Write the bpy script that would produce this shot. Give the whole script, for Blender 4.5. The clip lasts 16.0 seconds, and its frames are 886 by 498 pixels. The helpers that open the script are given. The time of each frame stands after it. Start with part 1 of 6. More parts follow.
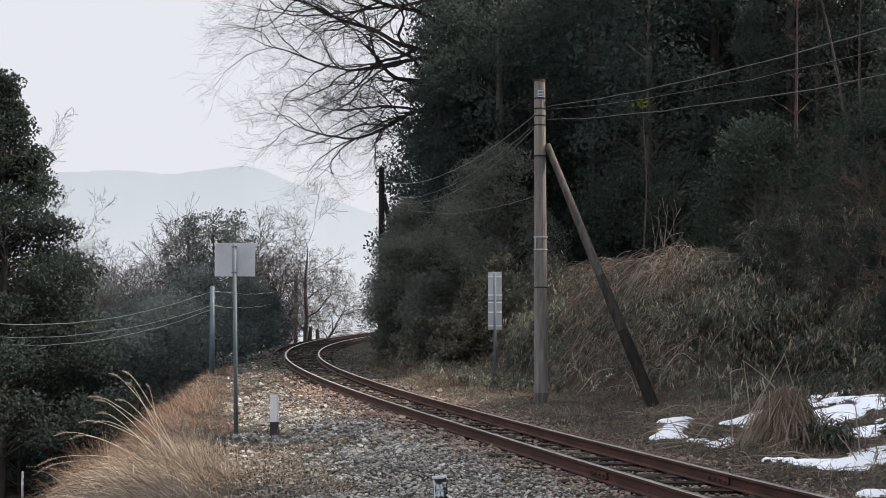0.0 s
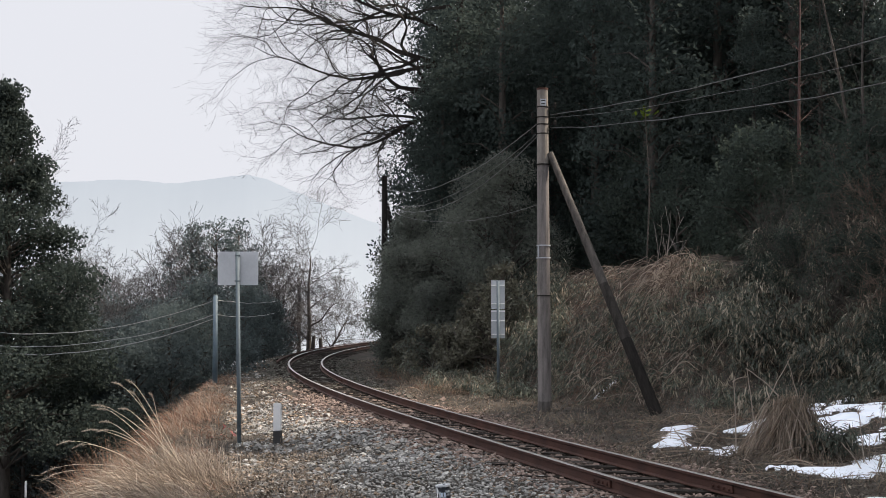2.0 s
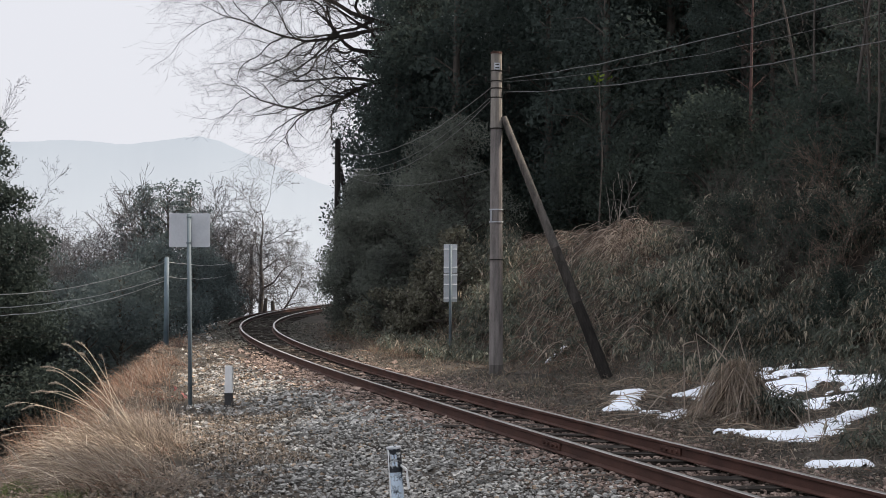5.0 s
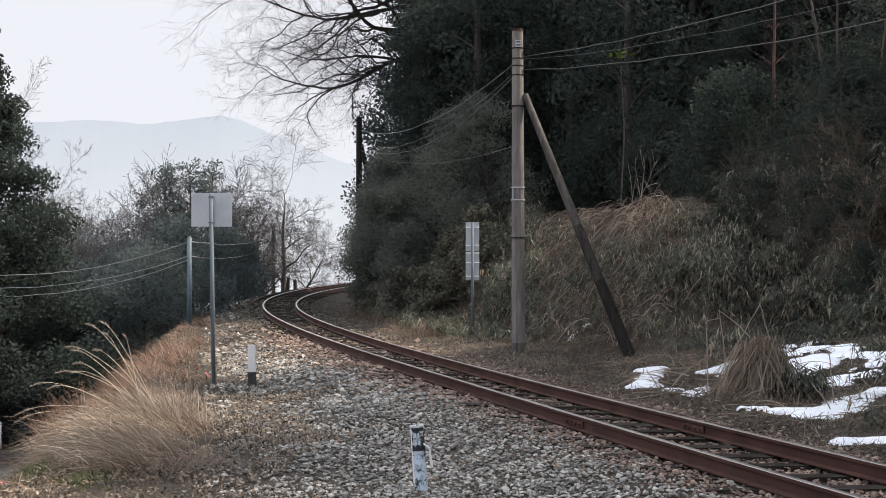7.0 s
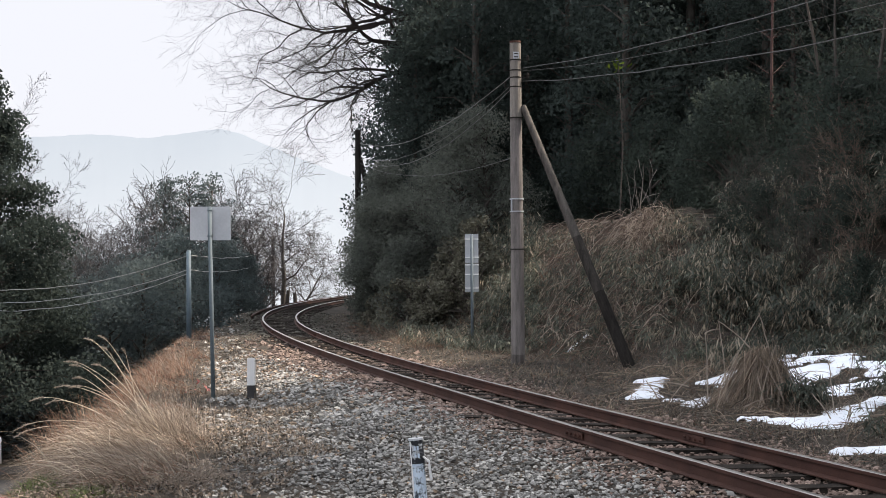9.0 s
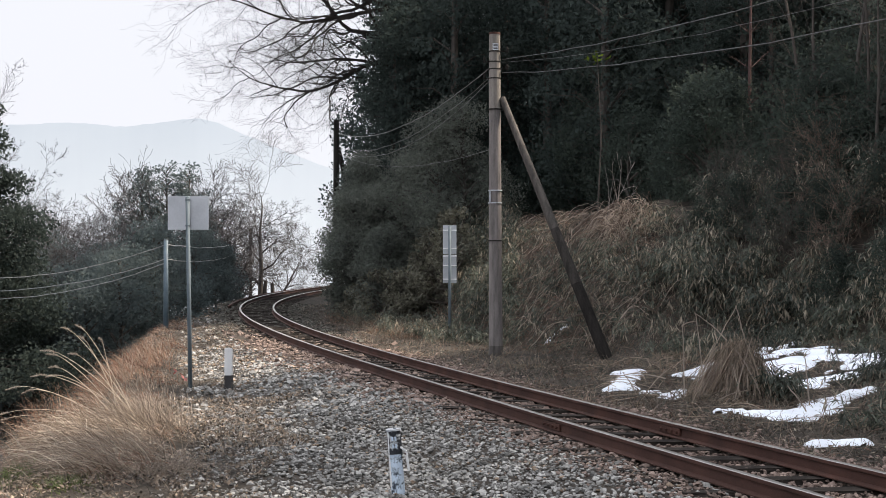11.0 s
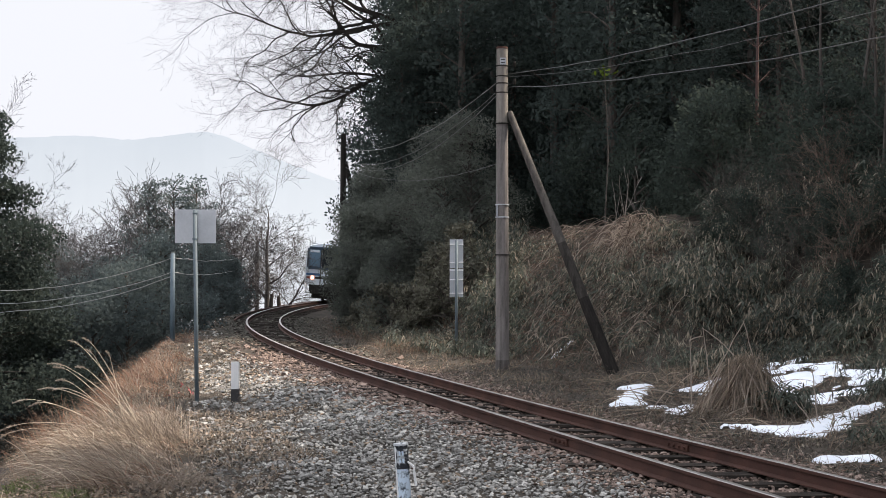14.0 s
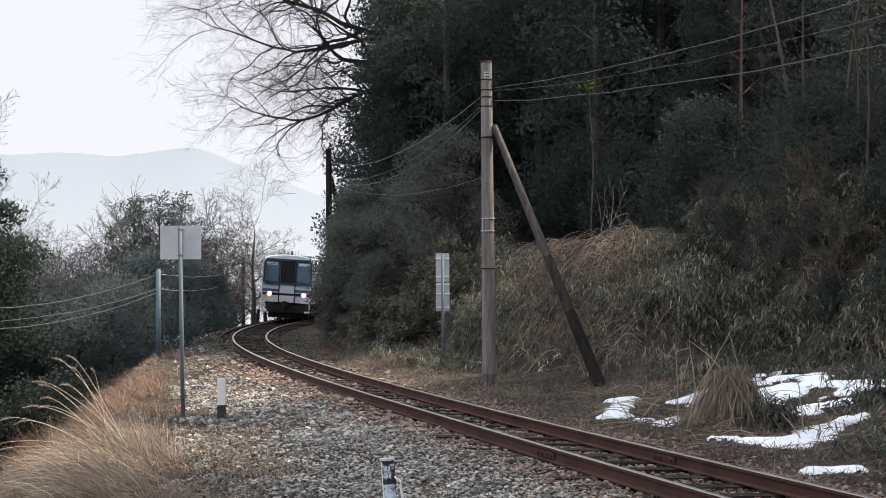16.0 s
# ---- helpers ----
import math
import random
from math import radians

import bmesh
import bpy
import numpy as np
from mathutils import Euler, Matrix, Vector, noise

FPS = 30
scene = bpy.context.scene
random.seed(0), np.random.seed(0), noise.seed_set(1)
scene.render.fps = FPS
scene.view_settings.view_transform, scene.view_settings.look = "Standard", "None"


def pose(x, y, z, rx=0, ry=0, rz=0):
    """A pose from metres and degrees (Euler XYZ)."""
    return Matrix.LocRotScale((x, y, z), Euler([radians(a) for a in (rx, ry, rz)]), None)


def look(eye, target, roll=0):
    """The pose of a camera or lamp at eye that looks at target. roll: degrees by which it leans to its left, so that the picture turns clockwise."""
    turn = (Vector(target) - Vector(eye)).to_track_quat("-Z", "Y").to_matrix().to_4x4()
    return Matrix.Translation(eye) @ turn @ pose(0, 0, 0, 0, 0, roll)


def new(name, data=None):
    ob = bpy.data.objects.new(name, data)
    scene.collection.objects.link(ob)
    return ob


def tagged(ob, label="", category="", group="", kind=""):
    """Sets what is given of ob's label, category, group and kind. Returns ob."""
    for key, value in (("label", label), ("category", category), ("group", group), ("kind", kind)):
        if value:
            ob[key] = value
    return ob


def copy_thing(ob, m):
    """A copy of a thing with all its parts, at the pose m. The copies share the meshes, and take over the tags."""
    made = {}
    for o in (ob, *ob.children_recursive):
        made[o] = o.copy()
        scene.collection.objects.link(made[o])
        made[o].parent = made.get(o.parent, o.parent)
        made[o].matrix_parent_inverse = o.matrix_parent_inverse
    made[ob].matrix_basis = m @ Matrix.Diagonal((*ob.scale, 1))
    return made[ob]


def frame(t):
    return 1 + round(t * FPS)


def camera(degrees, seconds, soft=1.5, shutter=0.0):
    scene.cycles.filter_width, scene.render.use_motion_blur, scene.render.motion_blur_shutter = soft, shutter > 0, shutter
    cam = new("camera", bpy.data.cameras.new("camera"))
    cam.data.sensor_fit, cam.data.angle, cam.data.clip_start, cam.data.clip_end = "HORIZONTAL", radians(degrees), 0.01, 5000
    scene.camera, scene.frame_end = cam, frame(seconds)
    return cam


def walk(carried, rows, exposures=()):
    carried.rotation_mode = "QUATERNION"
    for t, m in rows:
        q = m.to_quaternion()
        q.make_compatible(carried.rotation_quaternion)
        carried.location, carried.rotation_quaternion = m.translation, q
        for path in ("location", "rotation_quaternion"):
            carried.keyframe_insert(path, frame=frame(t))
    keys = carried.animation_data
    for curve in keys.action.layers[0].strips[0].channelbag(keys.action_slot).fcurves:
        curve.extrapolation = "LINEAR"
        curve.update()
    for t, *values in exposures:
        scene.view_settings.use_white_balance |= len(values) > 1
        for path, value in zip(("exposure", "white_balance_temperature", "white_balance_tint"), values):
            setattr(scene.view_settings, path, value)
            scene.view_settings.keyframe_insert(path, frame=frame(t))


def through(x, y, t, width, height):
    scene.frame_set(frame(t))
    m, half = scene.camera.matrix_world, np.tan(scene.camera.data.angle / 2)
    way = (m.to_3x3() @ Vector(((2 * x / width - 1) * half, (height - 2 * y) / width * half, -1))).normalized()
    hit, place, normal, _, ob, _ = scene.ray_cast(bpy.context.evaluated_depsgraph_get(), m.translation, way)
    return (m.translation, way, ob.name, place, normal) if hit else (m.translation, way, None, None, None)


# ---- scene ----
cam = camera(34.82, 16.0, soft=0.9)
# seconds, eye x y z, turn to the left, tilt up, roll (degrees)
PATH = [
    (0.0, -0.007, -0.005, 1.605, 0.898, 2.296, 0.029),
    (0.5, 0.005, -0.006, 1.599, 0.772, 1.895, -0.052),
    (1.0, -0.015, -0.003, 1.595, 0.960, 1.870, -0.010),
    (1.5, -0.017, -0.001, 1.596, 1.062, 2.037, 0.008),
    (2.0, -0.007, -0.004, 1.598, 1.020, 2.658, -0.045),
    (2.5, -0.004, -0.011, 1.606, 0.411, 2.850, -0.132),
    (3.0, -0.005, -0.006, 1.611, -0.049, 2.814, -0.196),
    (3.5, -0.001, -0.029, 1.602, -0.934, 2.618, -0.019),
    (4.0, -0.003, -0.026, 1.588, -1.268, 2.029, 0.422),
    (6.5, 0.003, -0.007, 1.603, -0.134, 0.513, -0.054),
    (7.0, 0.001, -0.002, 1.600, 0.001, 0.295, 0.019),
    (7.5, 0.003, -0.000, 1.600, 0.213, 0.363, 0.023),
    (8.0, -0.001, 0.002, 1.596, 0.330, 0.590, -0.158),
    (8.5, -0.007, -0.003, 1.605, 0.123, 0.752, -0.300),
    (9.0, 0.015, 0.005, 1.602, -0.007, 0.780, -0.348),
    (11.5, -0.001, -0.004, 1.603, -0.994, 0.370, 0.028),
    (12.0, -0.006, 0.000, 1.605, -0.907, 0.458, -0.055),
    (12.5, -0.000, -0.001, 1.607, -0.695, 0.723, 0.058),
    (13.0, 0.004, -0.008, 1.610, -0.717, 0.915, 0.259),
    (13.5, -0.001, 0.010, 1.606, -0.726, 0.979, 0.229),
    (14.0, -0.007, 0.004, 1.607, -0.657, 0.974, 0.166),
    (14.5, -0.004, 0.014, 1.605, -0.520, 1.029, -0.207),
    (15.0, 0.003, 0.017, 1.609, -0.633, 1.302, -0.313),
    (15.5, 0.008, 0.013, 1.614, -1.025, 1.394, -0.204),
    (16.0, 0.006, 0.001, 1.609, -1.206, 1.541, -0.303),
]
walk(cam, [(t, pose(x, y, z, 0, 0, turn) @ pose(0, 0, 0, 90 + tilt) @ pose(0, 0, 0, 0, 0, roll))
           for t, x, y, z, turn, tilt, roll in PATH], [(0, 0.89), (4, 0.89), (6.5, 0.91), (7, 1.01), (7.4, 1.08), (16, 1.1)])

# ---- light ----
SUN_AZ, SUN_EL = 80.0, 48.0     # degrees to the right of +y, and above the horizon
world = bpy.data.worlds.new("world")
scene.world = world
world.use_nodes = True
wn, wl = world.node_tree.nodes, world.node_tree.links
sky = wn.new("ShaderNodeTexSky")
sky.sky_type, sky.sun_disc = "NISHITA", False
sky.sun_elevation, sky.sun_rotation = radians(SUN_EL), radians(SUN_AZ)
sky.air_density, sky.dust_density, sky.ozone_density = 1.0, 4.0, 2.0
haze = wn.new("ShaderNodeMix")
haze.data_type = "RGBA"
haze.inputs["Factor"].default_value = 0.97
wl.new(sky.outputs["Color"], haze.inputs["A"])
haze.inputs["B"].default_value = (6.65, 6.72, 7.2, 1)
way, part_z, rise_z, lift = wn.new("ShaderNodeTexCoord"), wn.new("ShaderNodeSeparateXYZ"), wn.new("ShaderNodeMapRange"), wn.new("ShaderNodeVectorMath")
wl.new(way.outputs["Generated"], part_z.inputs[0])
wl.new(part_z.outputs["Z"], rise_z.inputs["Value"])
rise_z.inputs["From Min"].default_value, rise_z.inputs["From Max"].default_value = 0.25, 1.0
rise_z.inputs["To Min"].default_value, rise_z.inputs["To Max"].default_value = 1.0, 1.75
lift.operation = "SCALE"
wl.new(haze.outputs["Result"], lift.inputs[0])
wl.new(rise_z.outputs["Result"], lift.inputs["Scale"])
wl.new(lift.outputs["Vector"], wn["Background"].inputs["Color"])
wn["Background"].inputs["Strength"].default_value = 0.0665

sun = new("sun", bpy.data.lights.new("sun", "SUN"))
sun.data.energy, sun.data.angle, sun.data.color = 4.0, radians(1.2), (1.0, 0.86, 0.71)
sa, se = radians(SUN_AZ), radians(SUN_EL)
sun.matrix_world = look((0, 0, 40), (-math.sin(sa) * math.cos(se), -math.cos(sa) * math.cos(se), 40 - math.sin(se)))

rng = np.random.default_rng(7)


# ---- materials ----
def mat(name, dark, light, scale=8.0, rough=0.8, bump=0.3, metal=0.0, fine=90.0, vary=0.15, island=False, stretch=None, emit=0.0, cut=(0.5, 1.0), detail=6.0, gloss=0.5):
    """A surface between two colours: broad stains, fine grain with relief, and a tint of its own for each piece."""
    m = bpy.data.materials.new(name)
    m.use_nodes = True
    n, l = m.node_tree.nodes, m.node_tree.links
    b = n["Principled BSDF"]
    co = n.new("ShaderNodeTexCoord")
    mp = n.new("ShaderNodeMapping")
    mp.inputs["Scale"].default_value = stretch or (1, 1, 1)
    l.new(co.outputs["Object"], mp.inputs["Vector"])
    big, small = n.new("ShaderNodeTexNoise"), n.new("ShaderNodeTexNoise")
    for node, s in ((big, scale), (small, fine)):
        node.inputs["Scale"].default_value = s
        node.inputs["Detail"].default_value = detail
        l.new(mp.outputs["Vector"], node.inputs["Vector"])
    add = n.new("ShaderNodeMath")
    add.operation = "MULTIPLY_ADD"
    l.new(small.outputs["Fac"], add.inputs[0])
    add.inputs[1].default_value = 0.5
    l.new(big.outputs["Fac"], add.inputs[2])
    ramp = n.new("ShaderNodeMapRange")
    ramp.inputs["From Min"].default_value, ramp.inputs["From Max"].default_value = cut
    l.new(add.outputs[0], ramp.inputs["Value"])
    mix = n.new("ShaderNodeMix")
    mix.data_type = "RGBA"
    mix.inputs["A"].default_value, mix.inputs["B"].default_value = (*dark, 1), (*light, 1)
    l.new(ramp.outputs["Result"], mix.inputs["Factor"])
    hsv = n.new("ShaderNodeHueSaturation")
    l.new(mix.outputs["Result"], hsv.inputs["Color"])
    if island:
        rnd = n.new("ShaderNodeNewGeometry").outputs["Random Per Island"]
    else:
        rnd = n.new("ShaderNodeObjectInfo").outputs["Random"]
    val = n.new("ShaderNodeMapRange")
    val.inputs["To Min"].default_value, val.inputs["To Max"].default_value = 1 - vary, 1 + vary
    l.new(rnd, val.inputs["Value"])
    l.new(val.outputs["Result"], hsv.inputs["Value"])
    l.new(hsv.outputs["Color"], b.inputs["Base Color"])
    b.inputs["Roughness"].default_value, b.inputs["Metallic"].default_value = rough, metal
    b.inputs["Specular IOR Level"].default_value = gloss
    if bump:
        bp = n.new("ShaderNodeBump")
        bp.inputs["Strength"].default_value, bp.inputs["Distance"].default_value = bump, 0.02
        l.new(add.outputs[0], bp.inputs["Height"])
        l.new(bp.outputs["Normal"], b.inputs["Normal"])
    if emit:
        l.new(hsv.outputs["Color"], b.inputs["Emission Color"])
        b.inputs["Emission Strength"].default_value = emit
    return m


def leaf_mat(name, dark, light, rough=0.55, through=0.25, scale=0.6, vary=0.45, gloss=0.5):
    m = mat(name, dark, light, scale=scale, rough=rough, bump=0, fine=6, vary=vary, island=True, gloss=gloss)
    n, l = m.node_tree.nodes, m.node_tree.links
    b, out = n["Principled BSDF"], n["Material Output"]
    tr, ms = n.new("ShaderNodeBsdfTranslucent"), n.new("ShaderNodeMixShader")
    l.new(b.inputs["Base Color"].links[0].from_socket, tr.inputs["Color"])
    ms.inputs["Fac"].default_value = through
    l.new(b.outputs[0], ms.inputs[1])
    l.new(tr.outputs[0], ms.inputs[2])
    l.new(ms.outputs[0], out.inputs["Surface"])
    return m


M = {
    "stone": mat("ballast stone", (0.14, 0.14, 0.134), (0.42, 0.413, 0.393), scale=2.5, fine=40, rough=0.95, vary=0.6, island=True, bump=0.12, gloss=0.2),
    "rust_stone": mat("rust stained ballast stone", (0.1, 0.074, 0.064), (0.31, 0.24, 0.205), scale=2.5, fine=40, rough=0.95, vary=0.5, island=True, bump=0.12, gloss=0.2),
    "olive_stone": mat("dark olive ballast stone", (0.05, 0.05, 0.044), (0.15, 0.145, 0.125), scale=2.5, fine=40, rough=0.95, vary=0.4, island=True, bump=0.12, gloss=0.2),
    "tan_stone": mat("tan ballast stone", (0.17, 0.128, 0.096), (0.36, 0.285, 0.215), scale=2.5, fine=40, rough=0.95, vary=0.4, island=True, bump=0.12, gloss=0.2),
    "rail": mat("rusty rail steel", (0.036, 0.0182, 0.0147), (0.088, 0.042, 0.032), scale=2, fine=80, rough=0.8, bump=0.15, gloss=0.25),
    "rail_head": mat("worn rail head", (0.36, 0.335, 0.32), (0.5, 0.475, 0.455), scale=1.5, fine=60, rough=0.34, bump=0, metal=0.9),
    "sleeper": mat("dark creosoted wood", (0.018, 0.016, 0.015), (0.07, 0.06, 0.052), scale=4, fine=40, stretch=(1, 6, 6), vary=0.3, rough=1.0, gloss=0.1),
    "pole": mat("weathered grey pole", (0.085, 0.078, 0.076), (0.21, 0.193, 0.188), scale=3, fine=30, stretch=(5, 5, 0.6), rough=0.85),
    "pole_dark": mat("tarred pole wood", (0.009, 0.0085, 0.0085), (0.035, 0.032, 0.03), scale=3, fine=30, stretch=(5, 5, 0.6), gloss=0.15),
    "pole_stain": mat("dark stained pole wood", (0.04, 0.037, 0.035), (0.15, 0.138, 0.13), scale=3, fine=30, stretch=(5, 5, 0.6), rough=0.9),
    "brace_lit": mat("weathered brace wood, lit tone", (0.02, 0.018, 0.0165), (0.12, 0.108, 0.098), scale=2.5, fine=30, stretch=(5, 5, 0.6)),
    "brace_mid": mat("dark grey brace wood", (0.013, 0.012, 0.0112), (0.07, 0.063, 0.057), scale=2.5, fine=30, stretch=(5, 5, 0.6), gloss=0.2),
    "brace": mat("weathered brace wood, dark tone", (0.009, 0.0082, 0.008), (0.038, 0.034, 0.031), scale=2.5, fine=30, stretch=(5, 5, 0.6), gloss=0.15),
    "pole_pale": mat("pale grey brown wood", (0.14, 0.128, 0.116), (0.32, 0.296, 0.272), scale=3, fine=30, stretch=(5, 5, 0.6), rough=0.85),
    "brown_twig": mat("brown bare twigs", (0.09, 0.066, 0.054), (0.2, 0.155, 0.128), scale=3, bump=0, rough=0.95, gloss=0.2),
    "red_twig": mat("reddish twigs", (0.05, 0.03, 0.028), (0.115, 0.062, 0.056), scale=3, bump=0),
    "red_tape": mat("faded red tape", (0.38, 0.09, 0.09), (0.52, 0.19, 0.18), scale=6, rough=0.7),
    "fresh_leaf": leaf_mat("fresh yellow green leaves", (0.04, 0.07, 0.012), (0.09, 0.125, 0.022), rough=0.8, gloss=0.1),
    "steel": mat("dull galvanised steel", (0.088, 0.118, 0.138), (0.145, 0.18, 0.205), scale=5, fine=60, rough=0.7, bump=0.05, gloss=0.25),
    "blue_steel": mat("blue grey painted steel", (0.09, 0.14, 0.18), (0.16, 0.22, 0.265), scale=4, fine=50, rough=0.5, bump=0.05),
    "plate": mat("dull aluminium plate", (0.4, 0.43, 0.47), (0.5, 0.53, 0.57), scale=3, fine=40, rough=0.55, metal=0.25, bump=0.03),
    "white": mat("white paint", (0.8, 0.82, 0.84), (0.9, 0.91, 0.92), scale=5, fine=60, rough=0.6, bump=0.06),
    "black": mat("black paint", (0.015, 0.015, 0.017), (0.04, 0.04, 0.042), scale=5, fine=60, rough=0.6, bump=0.06),
    "peeling": mat("peeling white and dark paint", (0.03, 0.042, 0.06), (0.55, 0.66, 0.78), scale=14, fine=60, rough=0.8, vary=0.05, cut=(0.6, 0.74)),
    "peeling_dark": mat("blackened peeling paint", (0.018, 0.022, 0.03), (0.5, 0.54, 0.58), scale=12, fine=45, rough=0.8, vary=0.05, cut=(0.8, 0.92)),
    "lane_wire": mat("pale grey cable", (0.2, 0.21, 0.22), (0.32, 0.33, 0.34), scale=20, rough=0.5, bump=0),
    "wire": mat("grey cable", (0.05, 0.05, 0.052), (0.13, 0.13, 0.134), scale=20, rough=0.5, bump=0),
    "snow": mat("old snow", (0.74, 0.8, 0.89), (0.88, 0.92, 0.98), scale=4, fine=40, rough=0.7, bump=0.3),
    "asphalt": mat("asphalt", (0.02, 0.022, 0.026), (0.038, 0.041, 0.047), scale=2, fine=120, rough=0.9),
    "bark": mat("grey brown bark", (0.03, 0.026, 0.023), (0.09, 0.078, 0.068), scale=4, fine=30, stretch=(3, 3, 0.7)),
    "twig": mat("dark bare twigs", (0.035, 0.03, 0.028), (0.09, 0.075, 0.068), scale=3, bump=0),
    # far twigs paler than twig: haze put into the colour
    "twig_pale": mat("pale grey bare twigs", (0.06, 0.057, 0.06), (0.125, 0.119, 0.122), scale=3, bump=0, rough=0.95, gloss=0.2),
    "evergreen": leaf_mat("dark evergreen leaves", (0.042, 0.057, 0.053), (0.086, 0.11, 0.101), rough=0.85, through=0.58, gloss=0.18, vary=0.14),
    # darker copy of evergreen: shade at the wood's left edge put into the colour
    "evergreen_dark": leaf_mat("evergreen leaves, shade tone", (0.032, 0.046, 0.046), (0.07, 0.092, 0.087), rough=0.95, through=0.55, vary=0.15, gloss=0.15),
    # lightened and bluish: haze over the left woods put into the leaf colour
    "thicket": leaf_mat("dull thicket leaves, haze tone", (0.08, 0.103, 0.107), (0.148, 0.182, 0.184), rough=0.95, through=0.5, vary=0.1, gloss=0.15),
    # lightened leaves: the haze before these bushes is part of the colour
    "bush_leaf": leaf_mat("grey green bush leaves, haze tone", (0.09, 0.104, 0.094), (0.2, 0.216, 0.188), rough=0.9, through=0.5, vary=0.14, gloss=0.15),
    "olive": leaf_mat("olive brown scrub leaves", (0.072, 0.073, 0.056), (0.18, 0.174, 0.132), rough=0.85),
    "dead_mix": leaf_mat("grey brown dead stems", (0.135, 0.105, 0.082), (0.42, 0.34, 0.265), rough=0.9),
    "broadleaf": leaf_mat("glossy broad leaves", (0.038, 0.051, 0.045), (0.08, 0.102, 0.084), rough=0.8, through=0.48, gloss=0.22, vary=0.18),
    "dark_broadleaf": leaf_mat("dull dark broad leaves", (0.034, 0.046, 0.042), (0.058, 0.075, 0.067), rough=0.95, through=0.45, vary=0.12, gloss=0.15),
    "twig_dark": mat("nearly black twigs", (0.016, 0.014, 0.013), (0.045, 0.04, 0.036), scale=3, bump=0, rough=0.95, gloss=0.2),
    "sasa": leaf_mat("bamboo grass leaves", (0.036, 0.046, 0.038), (0.135, 0.15, 0.116), rough=0.7, through=0.35),
    "straw": leaf_mat("dry straw", (0.19, 0.154, 0.125), (0.43, 0.365, 0.305), rough=0.8),
    "rust_grass": leaf_mat("red brown dead grass", (0.11, 0.062, 0.044), (0.31, 0.185, 0.13), rough=0.85),
    "straw_dark": leaf_mat("old brown grass", (0.074, 0.061, 0.05), (0.26, 0.215, 0.172), rough=0.8),
    "pale_leaf": leaf_mat("pale dead bamboo leaves", (0.18, 0.152, 0.115), (0.43, 0.38, 0.3), rough=0.7),
    "litter": leaf_mat("fallen brown leaves", (0.05, 0.044, 0.038), (0.185, 0.158, 0.132), rough=0.9, through=0.05, vary=0.5),
    "green_grass": leaf_mat("green grass", (0.05, 0.075, 0.025), (0.15, 0.18, 0.065), rough=0.7),
    # paler than straw: sunlight on the stems is put into the colour
    "stem_pale": leaf_mat("pale grass stems, sunlit tone", (0.4, 0.34, 0.27), (0.6, 0.535, 0.44), rough=0.7, through=0.1),
    "plume": leaf_mat("silver grass plume", (0.25, 0.22, 0.19), (0.42, 0.385, 0.34), rough=0.9, through=0.4),
}


# ---- shapes ----
def link(name, mesh, material=None, parent=None, label=""):
    ob = new(name, mesh)
    if material:
        mesh.materials.append(material)
    if parent:
        ob.parent = parent
    if label:
        ob["label"] = label
    return ob


def part(name, bm, material, parent, label="", smooth=False):
    """A bmesh as one mesh object under a thing or part."""
    mesh = bpy.data.meshes.new(name)
    bm.to_mesh(mesh)
    bm.free()
    if smooth:
        mesh.shade_smooth()
    return link(name, mesh, material, parent, label)


def thing(name, at, label, category, group="", kind=""):
    ob = new(name)
    ob.empty_display_size = 0.2
    ob.matrix_basis = at if isinstance(at, Matrix) else pose(*at)
    return tagged(ob, label, category, group, kind)


def arrays(name, verts, faces, smooth=False):
    """A mesh from arrays: verts n x 3, faces m x 3 or m x 4."""
    mesh = bpy.data.meshes.new(name)
    verts, faces = np.asarray(verts, np.float32), np.asarray(faces, np.int32)
    k = faces.shape[1]
    mesh.vertices.add(len(verts))
    mesh.vertices.foreach_set("co", verts.ravel())
    mesh.loops.add(faces.size)
    mesh.loops.foreach_set("vertex_index", faces.ravel())
    mesh.polygons.add(len(faces))
    mesh.polygons.foreach_set("loop_start", np.arange(0, faces.size, k, dtype=np.int32))
    mesh.update(calc_edges=True)
    if smooth:
        mesh.shade_smooth()
    else:
        mesh.shade_flat()
    return mesh


def box(size, at=(0, 0, 0), bevel=0.0, turn=(0, 0, 0), bm=None):
    bm = bm or bmesh.new()
    made = bmesh.ops.create_cube(bm, size=1)["verts"]
    bmesh.ops.transform(bm, matrix=pose(*at, *turn) @ Matrix.Diagonal((*size, 1)), verts=made)
    if bevel:
        edges = list({e for v in made for e in v.link_edges})
        bmesh.ops.bevel(bm, geom=edges, offset=bevel, segments=2, affect="EDGES")
    return bm


def rod(p, q, r0, r1=None, sides=12, bm=None, cap=True):
    """A tapered round bar from p to q."""
    bm = bm or bmesh.new()
    p, q = Vector(p), Vector(q)
    d = q - p
    m = Matrix.Translation((p + q) / 2) @ d.to_track_quat("Z", "Y").to_matrix().to_4x4()
    bmesh.ops.create_cone(bm, cap_ends=cap, segments=sides, radius1=r0, radius2=r0 if r1 is None else r1, depth=d.length, matrix=m)
    return bm


